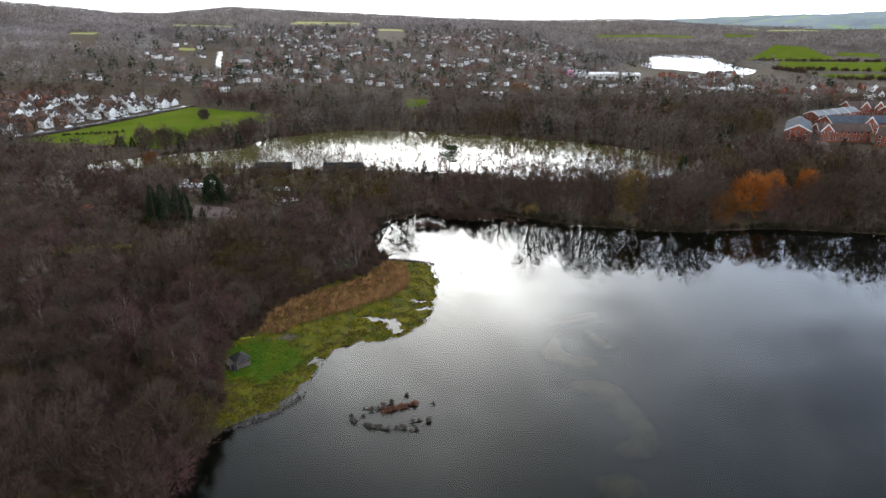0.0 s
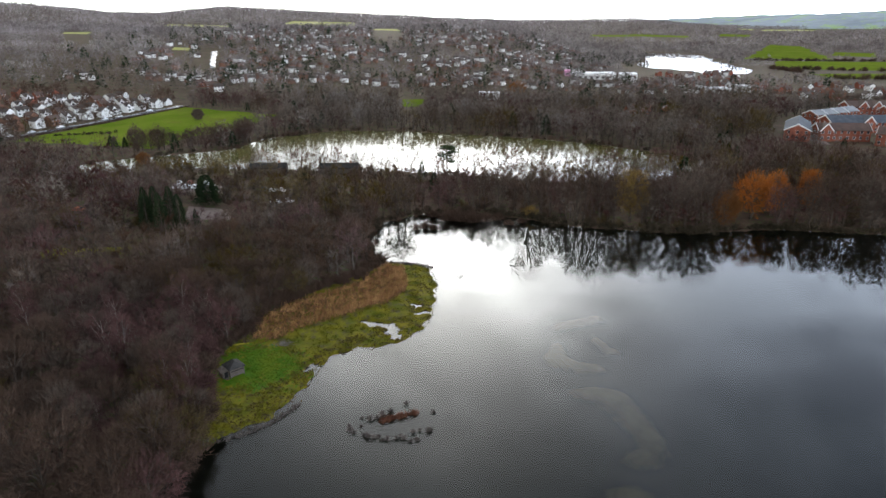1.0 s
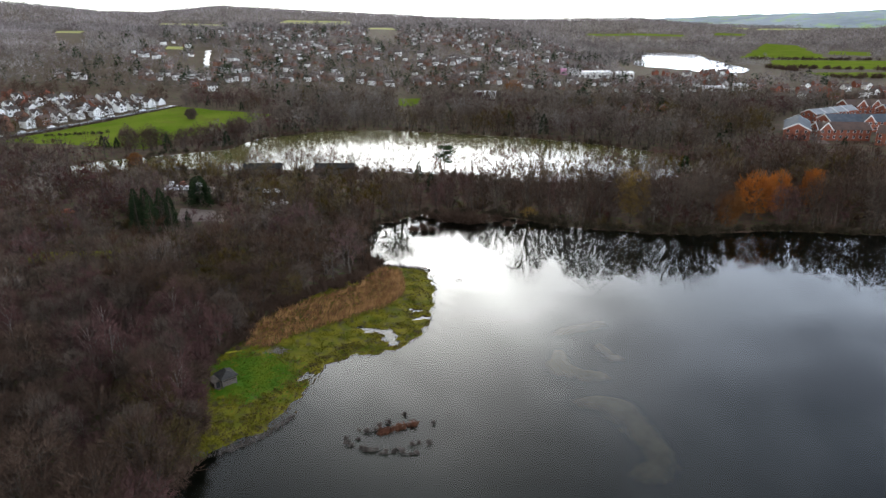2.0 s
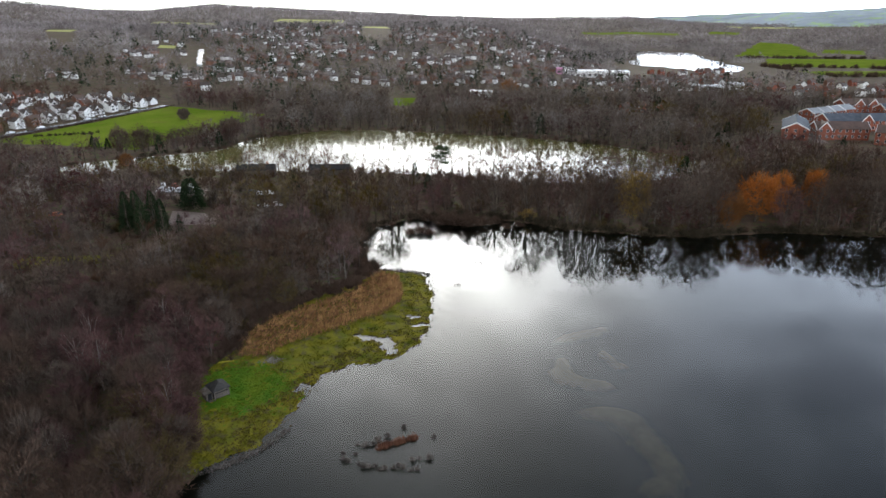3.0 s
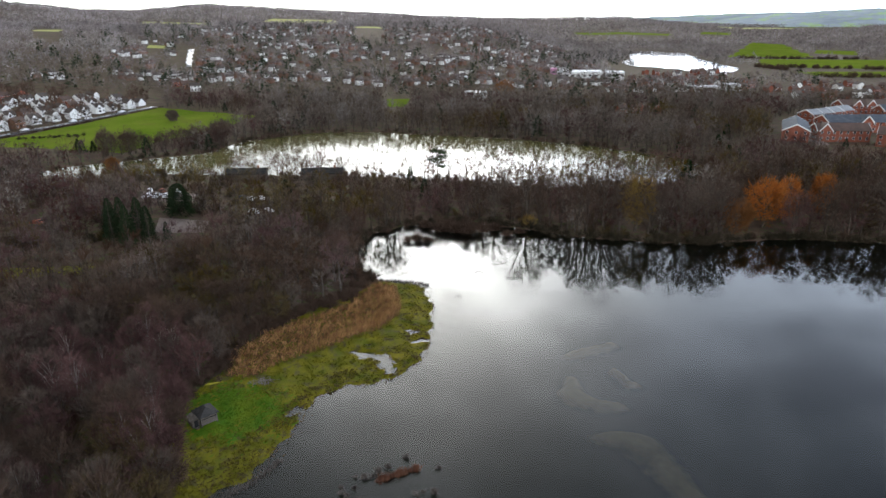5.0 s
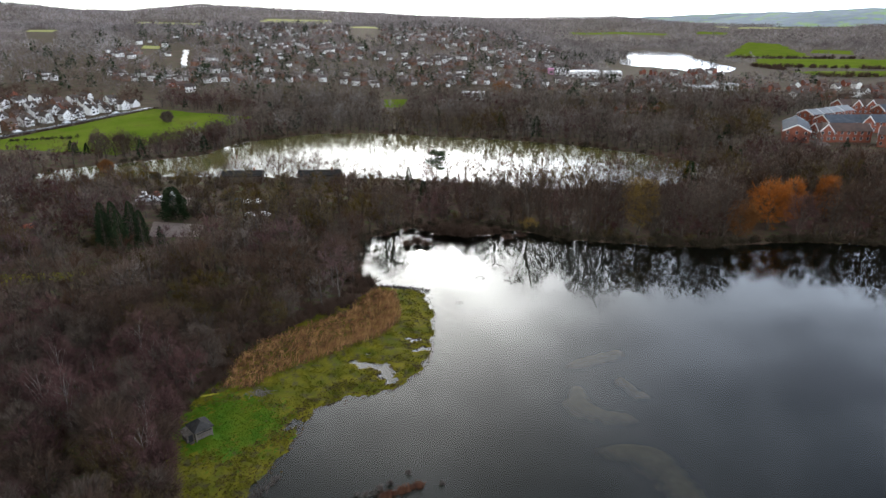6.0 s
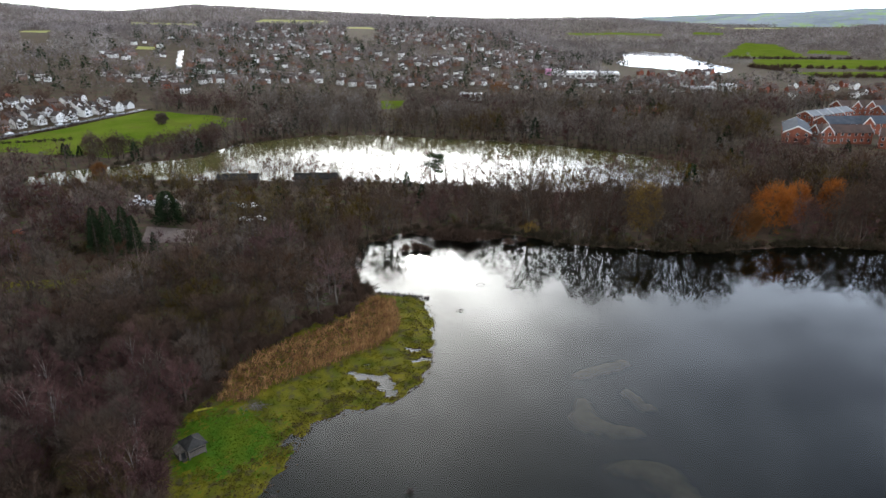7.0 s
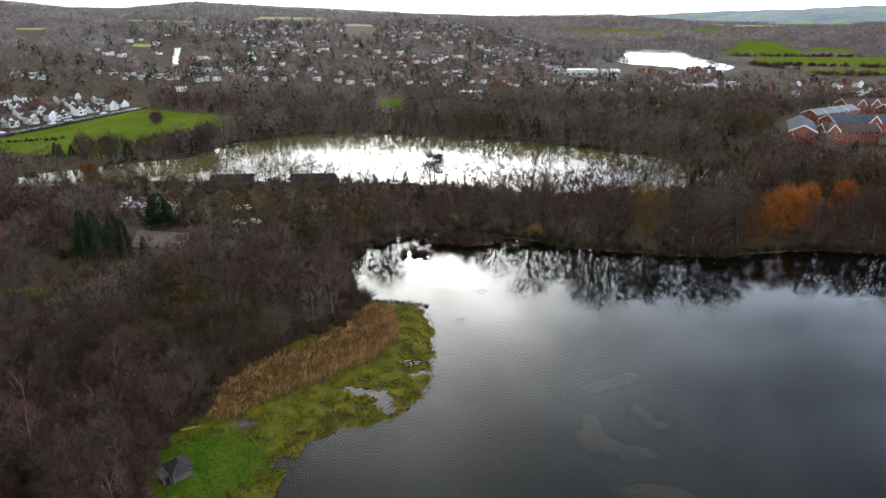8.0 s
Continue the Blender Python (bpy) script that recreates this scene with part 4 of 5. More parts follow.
    stuff("shore_scrub", *scattered(var, x, y, np.full(160, -.05), g.uniform(.5, 1.2, 160), g), M_SEDGE, "dark dead scrub along the spit's edge", "scrub")
    # scrub along the foot of the wood
    P = []
    for a, b, n in (((-38, 117), (-38.5, 126), 22), ((-38.5, 126), (-33, 136), 34), ((-33, 136), (-18, 149.5), 52), ((-18, 149.5), (-15, 163), 34), ((-41.5, 100), (-41.5, 113), 30), ((-41.5, 113), (-37, 118), 14), ((-41, 100), (-36, 87), 26)):
        s = g.uniform(0, 1, (n, 1))
        P.append(np.array(a) * (1 - s) + np.array(b) * s + g.normal(size=(n, 2)) * 1.2)
    P = np.concatenate(P)
    var = [shrub(540 + v, 2.6, 3.4, 170, .06) for v in range(3)]
    stuff("edge_scrub", *scattered(var, P[:, 0], P[:, 1], surface(P[:, 0], P[:, 1]) - .05, g.uniform(.5, 1.15, len(P)), g), TWIG["brown"], "brown bare scrub along the wood's edge", "scrub")
    # rust-brown islet and the drowned clumps round it
    n = 900
    s = g.uniform(-1, 1, n)
    base = np.column_stack([-4.6 + s * 3.0 + g.normal(size=n) * .15, 90.9 + s * 1.25 + g.normal(size=n) * .3, np.full(n, -.1)])
    tip = base + np.array([0, 0, .75]) + g.normal(size=(n, 3)) * .25
    keep = np.sin(s * 9) + np.sin(s * 23 + 1) + g.normal(size=n) * .5 > -.7
    base, tip = base[keep], tip[keep]
    stuff("reed_islet", *blades(base, tip, .12, g), M_RUST, "low rust-brown reed islet in the shallows", "reeds")
    clumps = [(-12.2, 88.6), (-11.9, 87.4), (-11.2, 86.8), (-10.3, 88.4), (-9.1, 90.3), (-8.0, 90.6), (-9.6, 86.2), (-8.9, 85.6), (-8.0, 85.5), (-7.2, 85.7), (-6.6, 84.9), (-5.9, 85.1),
              (-4.6, 85.3), (-4.0, 85.9), (-3.4, 85.2), (-2.0, 86.9), (-1.0, 87.3), (-7.3, 91.6), (-3.5, 94.6), (1.1, 92.2), (-10.4, 90.6), (-6.0, 92.4), (-1.3, 84.9), (-2.2, 84.6), (.5, 87.2)]
    top = None
    for i, (x, y) in enumerate(clumps):
        size = .9 + .8 * ((i * 37) % 10) / 10
        m = pose(x, y, -.08, 0, 0, i * 50)
        if top is None:
            top = tagged(new("sedge_clump", mesh_of("sedge_clump", *shrub(560, .65, 1.2, 130, .035), M_SEDGE)), "dark drowned sedge clump standing in shallow water", "sedge", "clumps round the islet")
            top.matrix_basis = m
        else:
            copy_scaled(top, m, size)
    # willow scrub standing in the bay
    sc = None
    for x, y, size in ((-6, 190, 1.1), (-3, 191, 1.3), (-.5, 189.5, 1.0), (-1, 203, 1.4), (4, 199, 1.7), (8, 198, 1.8), (12, 197, 2.0), (16, 198, 1.7), (20, 199, 1.4), (11, 201, 1.8), (6, 202, 1.7), (23, 194, 1.1), (27, 196, 1.0)):
        m = pose(x, y, -.1, 0, 0, x * 40)
        if sc is None:
            sc = tagged(new("willow_scrub", mesh_of("willow_scrub", *shrub(570, 2.0, 4.8, 520, .07), TWIG["brown"])), "dark red-brown willow scrub standing in the bay", "bush", "willow scrub in the bay")
            sc.matrix_basis = m
        else:
            copy_scaled(sc, m, size)
    # sticks of a sunken branch
    sunk = joined([tubes([(-.6, 0, -.2), (.2, .1, -.2), (.9, 0, -.2), (-.1, .2, .25)], [(-.4, .1, .55), (.35, .1, .6), (.8, .2, .4), (1.0, .1, .35)], .07, .03, 4)])
    tagged(new("sunken_branch", mesh_of("sunken_branch", *sunk, M_BARK)), "dark sunken branch rising from open water", "branch").matrix_basis = pose(6.5, 150.7, 0)
    sunk = joined([tubes([(-1.2, 0, -.1), (-.4, .1, .5), (.5, .1, .45)], [(-.4, .1, .5), (.5, .1, .45), (1.2, 0, -.1)], .06, .05, 4)])
    tagged(new("sunken_branch", mesh_of("sunken_branch", *sunk, M_BARK)), "arched thin branch standing out of the water", "branch").matrix_basis = pose(12.5, 165, 0)
    # fallen mossy log and the pile of pale driftwood
    log = joined([tubes([(-1.4, 0, .2), (-.3, .08, .26), (.4, .1, .3)], [(-.3, .08, .26), (1.5, .3, .22), (.9, .8, .55)], [.2, .18, .09], [.18, .12, .04], 7)])
    tagged(new("fallen_log", mesh_of("fallen_log", *log, M_LOG)), "fallen log covered in yellow-green moss", "log").matrix_basis = stand(-37.2, 114.2, 10)
    p = g.normal(size=(70, 3)) * np.array([1.1, .8, .12]) + np.array([0, 0, .18])
    d = g.normal(size=(70, 3)) * np.array([.6, .6, .18])
    tagged(new("driftwood", mesh_of("driftwood", *tubes((p - d) * .75, (p + d) * .75, .03, .02, 4), M_DRIFT)), "pile of pale cut driftwood sticks", "driftwood", kind="stuff").matrix_basis = stand(-29.2, 115.2, 0)


build_spit()


def build_bank_scrub():
    """Low bare scrub down to the water along the wooded shores."""
    g = np.random.default_rng(77)
    var = [shrub(580 + v, 2.4, 4.2, 120, .10) for v in range(4)]
    P = []
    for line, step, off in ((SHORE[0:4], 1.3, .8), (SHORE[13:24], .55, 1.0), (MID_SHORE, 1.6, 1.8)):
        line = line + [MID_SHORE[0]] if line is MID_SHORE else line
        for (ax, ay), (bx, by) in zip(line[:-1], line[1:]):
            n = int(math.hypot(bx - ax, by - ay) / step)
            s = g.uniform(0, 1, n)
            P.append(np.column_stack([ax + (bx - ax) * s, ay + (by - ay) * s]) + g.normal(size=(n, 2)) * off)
    P = np.concatenate(P)
    x, y = P[:, 0], P[:, 1]
    bank = (y < 215) & (x > 15)
    keep = ((land(x, y) > 0) | (g.uniform(size=len(x)) < .25)) & ~in_quad(SPIT, x, y, 1.5)
    x, y, bank = x[keep], y[keep], bank[keep]
    z = np.maximum(surface(x, y), -.2) - .05
    # far-bank scrub all gets the dark colour, imitating shade below the trees
    for mat, k, nm in ((M_SHADE_SCRUB, 0, "dark bramble"), (TWIG["brown"], 1, "brown")):
        i = ((np.arange(len(x)) % 2 == 0) | bank) == (k == 0)
        stuff("bank_scrub", *scattered(var, x[i], y[i], z[i], g.uniform(.5, 1.3, int(i.sum())), g), mat, nm + " leafless scrub down to the water's edge", "scrub")
    # undergrowth of the belt between the lakes and of the woods behind
    x, y = g.uniform(-190, 200, 5600), g.uniform(90, 272, 5600)
    k = wooded(x, y) & ~((x < -60) & (y < 150))
    x, y = x[k][:1500], y[k][:1500]
    for mat, q, nm in ((M_SHADE_SCRUB, 0, "dark bramble"), (TWIG["brown"], 1, "brown"), (TWIG["olive"], 2, "olive")):
        i = np.arange(len(x)) % 3 == q
        stuff("undergrowth", *scattered([shrub(600 + v, 2.6, 4.6, 90, .13) for v in range(3)], x[i], y[i], surface(x[i], y[i]) - .1, g.uniform(.6, 1.5, int(i.sum())), g), mat, nm + " bare undergrowth between the woodland trees", "scrub")
    # garden trees between the houses, and the hedge along the lane
    x, y = g.uniform(-420, -176, 700), g.uniform(310, 520, 700)
    k = in_quad(ESTATE, x, y, -6) & (shore_distance(FIELDS[0][1], x, y) > 9)
    x, y = x[k][:300], y[k][:300]
    V, T = scattered([bare_tree(590 + v, H=6.5, W=5, limbs=3, subs=5, twigs=130, twig_w=.3, twig_l=1.5, sides=3, low=.05)[1] for v in range(3)], x, y, surface(x, y), g.uniform(.8, 1.5, len(x)), g)
    stuff("garden_trees", V, T, TWIG["brown"], "bare garden trees and shrubs between the houses", "trees")
    x, y = -208 + 30 * g.uniform(0, 1, 30), 346 + g.normal(size=30) * 1.5
    y = y + (x + 208) * .25
    stuff("field_scrub", *scattered(var, x, y, surface(x, y) + .2, g.uniform(.4, .9, 30), g), M_SHADE_SCRUB, "dark low scrub standing in the pasture", "scrub")
    # dark evergreens among the town's bare trees
    x, y = g.uniform(-420, 420, 1300), g.uniform(480, 1150, 1300)
    k = wooded(x, y) & (g.uniform(size=1300) < .55)
    x, y = x[k], y[k]
    stuff("far_evergreens", *scattered([conifer(610 + v, 10, 6.5, 60, 2.6, 1.0, .5)[1] for v in range(3)], x, y, surface(x, y), g.uniform(.6, 1.4, len(x)), g), TWIG["green"], "dark evergreen trees scattered through the town", "trees")
    for a, b, n in (((415, 842), (600, 742), 80), ((470, 1018), (640, 968), 70), ((412, 688), (540, 660), 60), ((596, 770), (745, 938), 50), ((420, 770), (418, 848), 30)):
        t = g.uniform(0, 1, n)
        x, y = a[0] + (b[0] - a[0]) * t + g.normal(size=n) * 2, a[1] + (b[1] - a[1]) * t + g.normal(size=n) * 3
        stuff("hedge", *scattered(var, x, y, surface(x, y), g.uniform(1.2, 2.8, n), g), TWIG["brown"], "dark overgrown hedge between green pastures", "hedge")
    t = g.uniform(0, 1, 260)
    x, y = -228 + 52 * t + g.normal(size=260) * .5, 328 + 124 * t + g.normal(size=260) * .5
    stuff("hedge", *scattered(var, x, y, surface(x, y), g.uniform(.3, .6, 260), g), TWIG["brown"], "dark clipped hedge between lane and pasture", "hedge")


build_bank_scrub()


# ---- the hut ----
def hip_roof(x0, y0, x1, y1, z, rise, eave=.35, ridge=.5):
    bm = bmesh.new()
    cx, cy = (x0 + x1) / 2, (y0 + y1) / 2
    x0, y0, x1, y1 = x0 - eave, y0 - eave, x1 + eave, y1 + eave
    lower = [bm.verts.new(v) for v in ((x0, y0, z), (x1, y0, z), (x1, y1, z), (x0, y1, z))]
    rim = [bm.verts.new((v.co.x, v.co.y, z + .07)) for v in lower]
    a, b = bm.verts.new((cx, cy - ridge, z + rise)), bm.verts.new((cx, cy + ridge, z + rise))
    bm.faces.new(lower[::-1])
    for i in range(4):
        bm.faces.new([lower[i], lower[(i + 1) % 4], rim[(i + 1) % 4], rim[i]])
    bm.faces.new([rim[0], rim[1], a])
    bm.faces.new([rim[1], rim[2], b, a])
    bm.faces.new([rim[2], rim[3], b])
    bm.faces.new([rim[3], rim[0], a, b])
    return bm


def build_hut():
    hut = tagged(new("bird_hide"), "small weathered timber bird hide with grey hipped roof", "hut")
    hut.matrix_basis = stand(HUT[0] + .5, HUT[1] + .4, 42, .82, .0)
    W, D, H = 3.0, 3.2, 1.75
    part("body", boxed((-W / 2, -D / 2, .25, W / 2, D / 2, H + .25)), M_DARK, hut, "solid dark core for the shaded interior")
    plank = bmesh.new()
    box(plank, -W / 2 - .02, -.03, 0, W / 2 + .02, .03, .2)
    front = part("wall_board", plank, M_PLANK, hut, at=pose(0, -D / 2 - .032, .24))
    side = bmesh.new()
    box(side, -.03, -D / 2 - .02, 0, .03, D / 2 + .02, .2)
    flank = part("wall_board", side, M_PLANK, hut, at=pose(W / 2 + .032, 0, .24))
    for k in range(8):
        z = .24 + .22 * k
        if k:
            if k != 5:
                part("wall_board", front.data, M_PLANK, hut, at=pose(0, -D / 2 - .032, z, 6))
            part("wall_board", flank.data, M_PLANK, hut, at=pose(W / 2 + .032, 0, z))
        part("wall_board", flank.data, M_PLANK, hut, at=pose(-W / 2 - .032, 0, z))
        part("wall_board", front.data, M_PLANK, hut, at=pose(0, D / 2 + .032, z))
    for x in (-W / 2, W / 2):
        for y in (-D / 2, D / 2):
            part("corner_post", boxed((x - .09, y - .09, -.1, x + .09, y + .09, H + .25)), M_PLANK, hut)
    roof = part("roof", hip_roof(-W / 2, -D / 2, W / 2, D / 2, H + .25, 1.25, .4, .55), M_SHINGLE, hut, "dark grey felt hipped roof")
    ridge = bmesh.new()
    box(ridge, -.07, -.62, H + 1.48, .07, .62, H + 1.56)
    part("ridge_cap", ridge, M_SHINGLE, roof)
    # lean-to porch
    annex = part("porch", boxed((-W / 2 - 1.5, -1.0, .1, -W / 2 - .07, 1.3, 1.55)), M_PLANK, hut, "grey boarded lean-to")
    bm = bmesh.new()
    box(bm, -W / 2 - 1.8, -1.3, 1.55, -W / 2 + .1, 1.6, 1.63)
    for v in bm.verts:
        v.co.z += (v.co.x + W / 2 + 1.8) * .28
    part("porch_roof", bm, M_PLANK, annex, "pale grey boarded roof")
    # closed panel whose dark colour stands in for the doorway's shade
    part("porch_door", boxed((-W / 2 - 1.15, -1.05, .15, -W / 2 - .4, -1.003, 1.5)), M_DARK, annex, "near-black panel for the shaded doorway")
    part("step", boxed((-W / 2 - 1.2, -1.6, 0, -W / 2 - .35, -1.06, .16)), M_PLANK, hut)


build_hut()


# ---- houses ----
def gable_house(name, w, d, h, rise, wall, roofm, label, place, wins=3, storeys=2, group="", gable_front=False, category="house"):
    """House with its front to -y: walls with gables, roof with thickness, windows, door, chimney."""
    top = tagged(new(name), label, category, group)
    top.matrix_basis = place
    bm = bmesh.new()
    box(bm, -w / 2, -d / 2, -1.5, w / 2, d / 2, h)
    for x in (-w / 2, w / 2):
        tri = [bm.verts.new(v) for v in ((x, -d / 2, h), (x, d / 2, h), (x, 0, h + rise))]
        bm.faces.new(tri)
    body = part("wall", bm, wall, top)
    bm = bmesh.new()
    e, t = .45, .22
    prof = [(-d / 2 - e, h - e * rise / (d / 2)), (0, h + rise), (d / 2 + e, h - e * rise / (d / 2))]
    lo = [[bm.verts.new((x, y, z)) for y, z in prof] for x in (-w / 2 - .35, w / 2 + .35)]
    hi = [[bm.verts.new((x, y, z + t)) for y, z in prof] for x in (-w / 2 - .35, w / 2 + .35)]
    for i in range(2):
        bm.faces.new([hi[0][i], hi[1][i], hi[1][i + 1], hi[0][i + 1]])
        bm.faces.new([lo[0][i + 1], lo[1][i + 1], lo[1][i], lo[0][i]])
        for k in range(2):
            bm.faces.new([lo[k][i], lo[k][i + 1], hi[k][i + 1], hi[k][i]])
    bm.faces.new([lo[0][0], lo[1][0], hi[1][0], hi[0][0]])
    bm.faces.new([lo[0][2], hi[0][2], hi[1][2], lo[1][2]])
    roof = part("roof", bm, roofm, top)
    part("chimney", boxed((w * .28, -.4, h + rise * .5, w * .28 + .8, .4, h + rise + 1.1)), M_BRICK2, roof)
    if gable_front:
        gw, gx = w * .46, -w * .22
        bm = bmesh.new()
        box(bm, gx - gw / 2, -d / 2 - 1.2, -1.5, gx + gw / 2, 0, h)
        f = [bm.verts.new(v) for v in ((gx - gw / 2, -d / 2 - 1.2, h), (gx + gw / 2, -d / 2 - 1.2, h), (gx, -d / 2 - 1.2, h + rise * .85))]
        bm.faces.new(f)
        part("gable_wall", bm, wall, top)
        bm = bmesh.new()
        y0, y1, zr, ze = -d / 2 - 1.6, .2, h + rise * .85, h - .3
        for s in (-1, 1):
            q = [bm.verts.new(v) for v in ((gx, y0, zr + .1), (gx, y1, zr + .1), (gx + s * (gw / 2 + .35), y1, ze), (gx + s * (gw / 2 + .35), y0, ze))]
            q2 = [bm.verts.new(v.co + Vector((0, 0, .22))) for v in q]
            bm.faces.new(q2)
            bm.faces.new(q[::-1])
            for i in range(4):
                bm.faces.new([q[i], q[(i + 1) % 4], q2[(i + 1) % 4], q2[i]])
        part("gable_roof", bm, roofm, top)
        win = boxed((gx - 1.0, -d / 2 - 1.26, 3.2, gx + 1.0, -d / 2 - 1.18, 4.4))
        part("window", win, M_GLASS, top)
        part("window", boxed((gx - 1.1, -d / 2 - 1.26, .7, gx + 1.1, -d / 2 - 1.18, 2.1)), M_GLASS, top)
    first = None
    for s in range(storeys):
        for i in range(wins):
            x = -w / 2 + (i + .5) * w / wins
            if gable_front and x < 0:
                continue
            if s == 0 and i == wins // 2 and not gable_front:
                part("door", boxed((x - .5, -d / 2 - .06, -.05, x + .5, -d / 2 + .02, 2.05)), M_DARK, top)
                continue
            if first is None:
                first = part("window", boxed((-.6, -.05, 0, .6, .03, 1.25)), M_GLASS, top, at=pose(x, -d / 2, .8 + s * 2.6))
                sill = part("window_frame", boxed((-.7, -.09, -.12, .7, .02, -.003), (-.7, -.09, 1.253, .7, .02, 1.35), (-.7, -.09, 0, -.603, .02, 1.25), (.603, -.09, 0, .7, .02, 1.25)), M_WHITE, first)
            else:
                o = part("window", first.data, M_GLASS, top, at=pose(x, -d / 2, .8 + s * 2.6))
                part("window_frame", sill.data, M_WHITE, o)
    return top


def rest_on(x, y, turn):
    """On the lowest ground under a house."""
    return pose(x, y, float(land(np.array([x]), np.array([y]))[0]) + .3, 0, 0, turn)


def build_homes():
    g = np.random.default_rng(21)
    kinds = [
        dict(name="house", w=8, d=7, h=4.6, rise=2.6, wall=M_RENDER, roofm=M_TILE, label="white rendered house with brown tiled roof", gable_front=True),
        dict(name="house", w=9, d=6.5, h=4.8, rise=2.3, wall=M_RENDER, roofm=M_TILE, label="long white house with brown tiled roof"),
        dict(name="house", w=8, d=6.5, h=4.6, rise=2.4, wall=M_BRICK2, roofm=M_TILE2, label="brown brick house with reddish tiled roof"),
        dict(name="house", w=7.5, d=6.5, h=2.8, rise=2.8, wall=M_RENDER, roofm=M_TILE, label="white bungalow with steep brown roof", storeys=1, gable_front=True),
        dict(name="house", w=8, d=6.5, h=4.6, rise=2.4, wall=M_BRICK, roofm=M_TILE2, label="red brick house with red tiled roof"),
    ]
    made = {}

    def put(k, x, y, turn, group):
        m = rest_on(x, y, turn)
        if (k, group) not in made:
            made[k, group] = gable_house(place=m, group=group, **kinds[k])
            made[k, group].scale = (.8, .8, .8)
        else:
            copy_thing(made[k, group], m)

    a, along = np.array([-243., 330.]), np.array([.424, .906])
    away = np.array([-.906, .424])
    for row, (off, n0, n1, p) in enumerate(((9, -2, 14, [.4, .25, .08, .2, .07]), (30, -2, 14, [.3, .3, .2, .1, .1]), (52, -3, 14, [.25, .25, .25, .1, .15]), (76, -3, 13, [.15, .2, .3, .1, .25]), (100, -3, 12, [.1, .15, .35, .05, .35]), (124, -3, 11, [.2, .25, .3, .05, .2]))):
        for i in range(n0, n1):
            if g.uniform() < .12:
                continue
            q = a + along * (i * 10.4 + g.uniform(-1.2, 1.2)) + away * (off + g.uniform(-2, 2))
            turn = math.degrees(math.atan2(along[1], along[0])) + g.uniform(-8, 8) + float(g.choice([0, 0, 0, 90, -90]))
            put(int(g.choice(5, p=p)), q[0], q[1], turn, "houses of the rows beside the pasture")
    # estates right of the lakes
    for x0, x1, y0, y1, n, grp in ((266, 440, 478, 596, 60, "houses of the estate by the wood"), (195, 300, 590, 690, 36, "houses of the estate by the far lake"), (228, 325, 702, 758, 16, "houses of the estate by the far lake")):
        for i in range(n):
            x, y = g.uniform(x0, x1), g.uniform(y0, y1)
            put(int(g.choice(5, p=[.12, .13, .3, .05, .4])), x, y, g.choice([20, -70, 5, 95]) + g.uniform(-8, 8), grp)
    put(1, -177, 520, 15, "")
    put(2, -188, 530, 35, "")
    put(4, -199, 540, 10, "")
    for x, y, turn in ((127, 436, 20), (139, 441, -35), (150, 433, 70)):
        put(4, x, y, turn, "houses in the wood beyond the lake")
    # long low sheds on the middle lake's near bank
    for x, w in ((-72, 15), (-42, 16)):
        gable_house("boat_shed", w, 6, 2.5, 1.5, M_PLANK, M_SHINGLE, "long low dark-roofed timber shed at the lake's edge", rest_on(x, 268, 2), wins=0, storeys=1, category="shed")
    # the town on the slope, too many to count
    y = 560 + 620 * g.uniform(0, 1, 2600) ** 1.2
    street = np.round(y / 26) * 26 + 9 * np.sin(y * .05)
    x, y = g.uniform(-330, 225, 2600), street + g.normal(size=2600) * 3.5
    k = wooded(x, y) & (patchy(x, y, g, 34.0, .12) > .5)
    x, y = x[k], y[k]
    for wall, roofm, nm, frac in ((M_RENDER, M_TILE, "white", 0), (M_BRICK2, M_TILE2, "brick", 1)):
        i = (np.arange(len(x)) % 5 < 2) == (frac == 0)
        n = int(i.sum())
        wv = np.array([(sx * 4.5, sy * 3.8, z) for z in (-2, 5.2) for sx, sy in ((-1, -1), (1, -1), (1, 1), (-1, 1))] + [(-4.5, 0, 8.3), (4.5, 0, 8.3)])
        wt = np.array([(0, 1, 5), (0, 5, 4), (1, 2, 6), (1, 6, 5), (2, 3, 7), (2, 7, 6), (3, 0, 4), (3, 4, 7), (4, 7, 8), (5, 9, 6)])
        rv = np.array([(sx * 4.9, sy * 4.3, 5.0 + dz) for dz in (0, .25) for sx, sy in ((-1, -1), (1, -1), (1, 1), (-1, 1))] + [(-4.9, 0, 8.6), (4.9, 0, 8.6)])
        rt = np.array([(4, 5, 9), (4, 9, 8), (6, 7, 8), (6, 8, 9), (0, 1, 5), (0, 5, 4), (2, 3, 7), (2, 7, 6), (4, 8, 7), (5, 6, 9)])
        s = g.uniform(.36, .72, n)
        for vv, tt, mat, what in ((wv, wt, wall, "walls"), (rv, rt, roofm, "roofs")):
            V, T = scattered([(vv, tt)], x[i], y[i], land(x[i], y[i]), s, np.random.default_rng(33))
            stuff("town_" + what, V, T, mat, nm + " house " + what + " of the distant hillside town", "town")


build_homes()


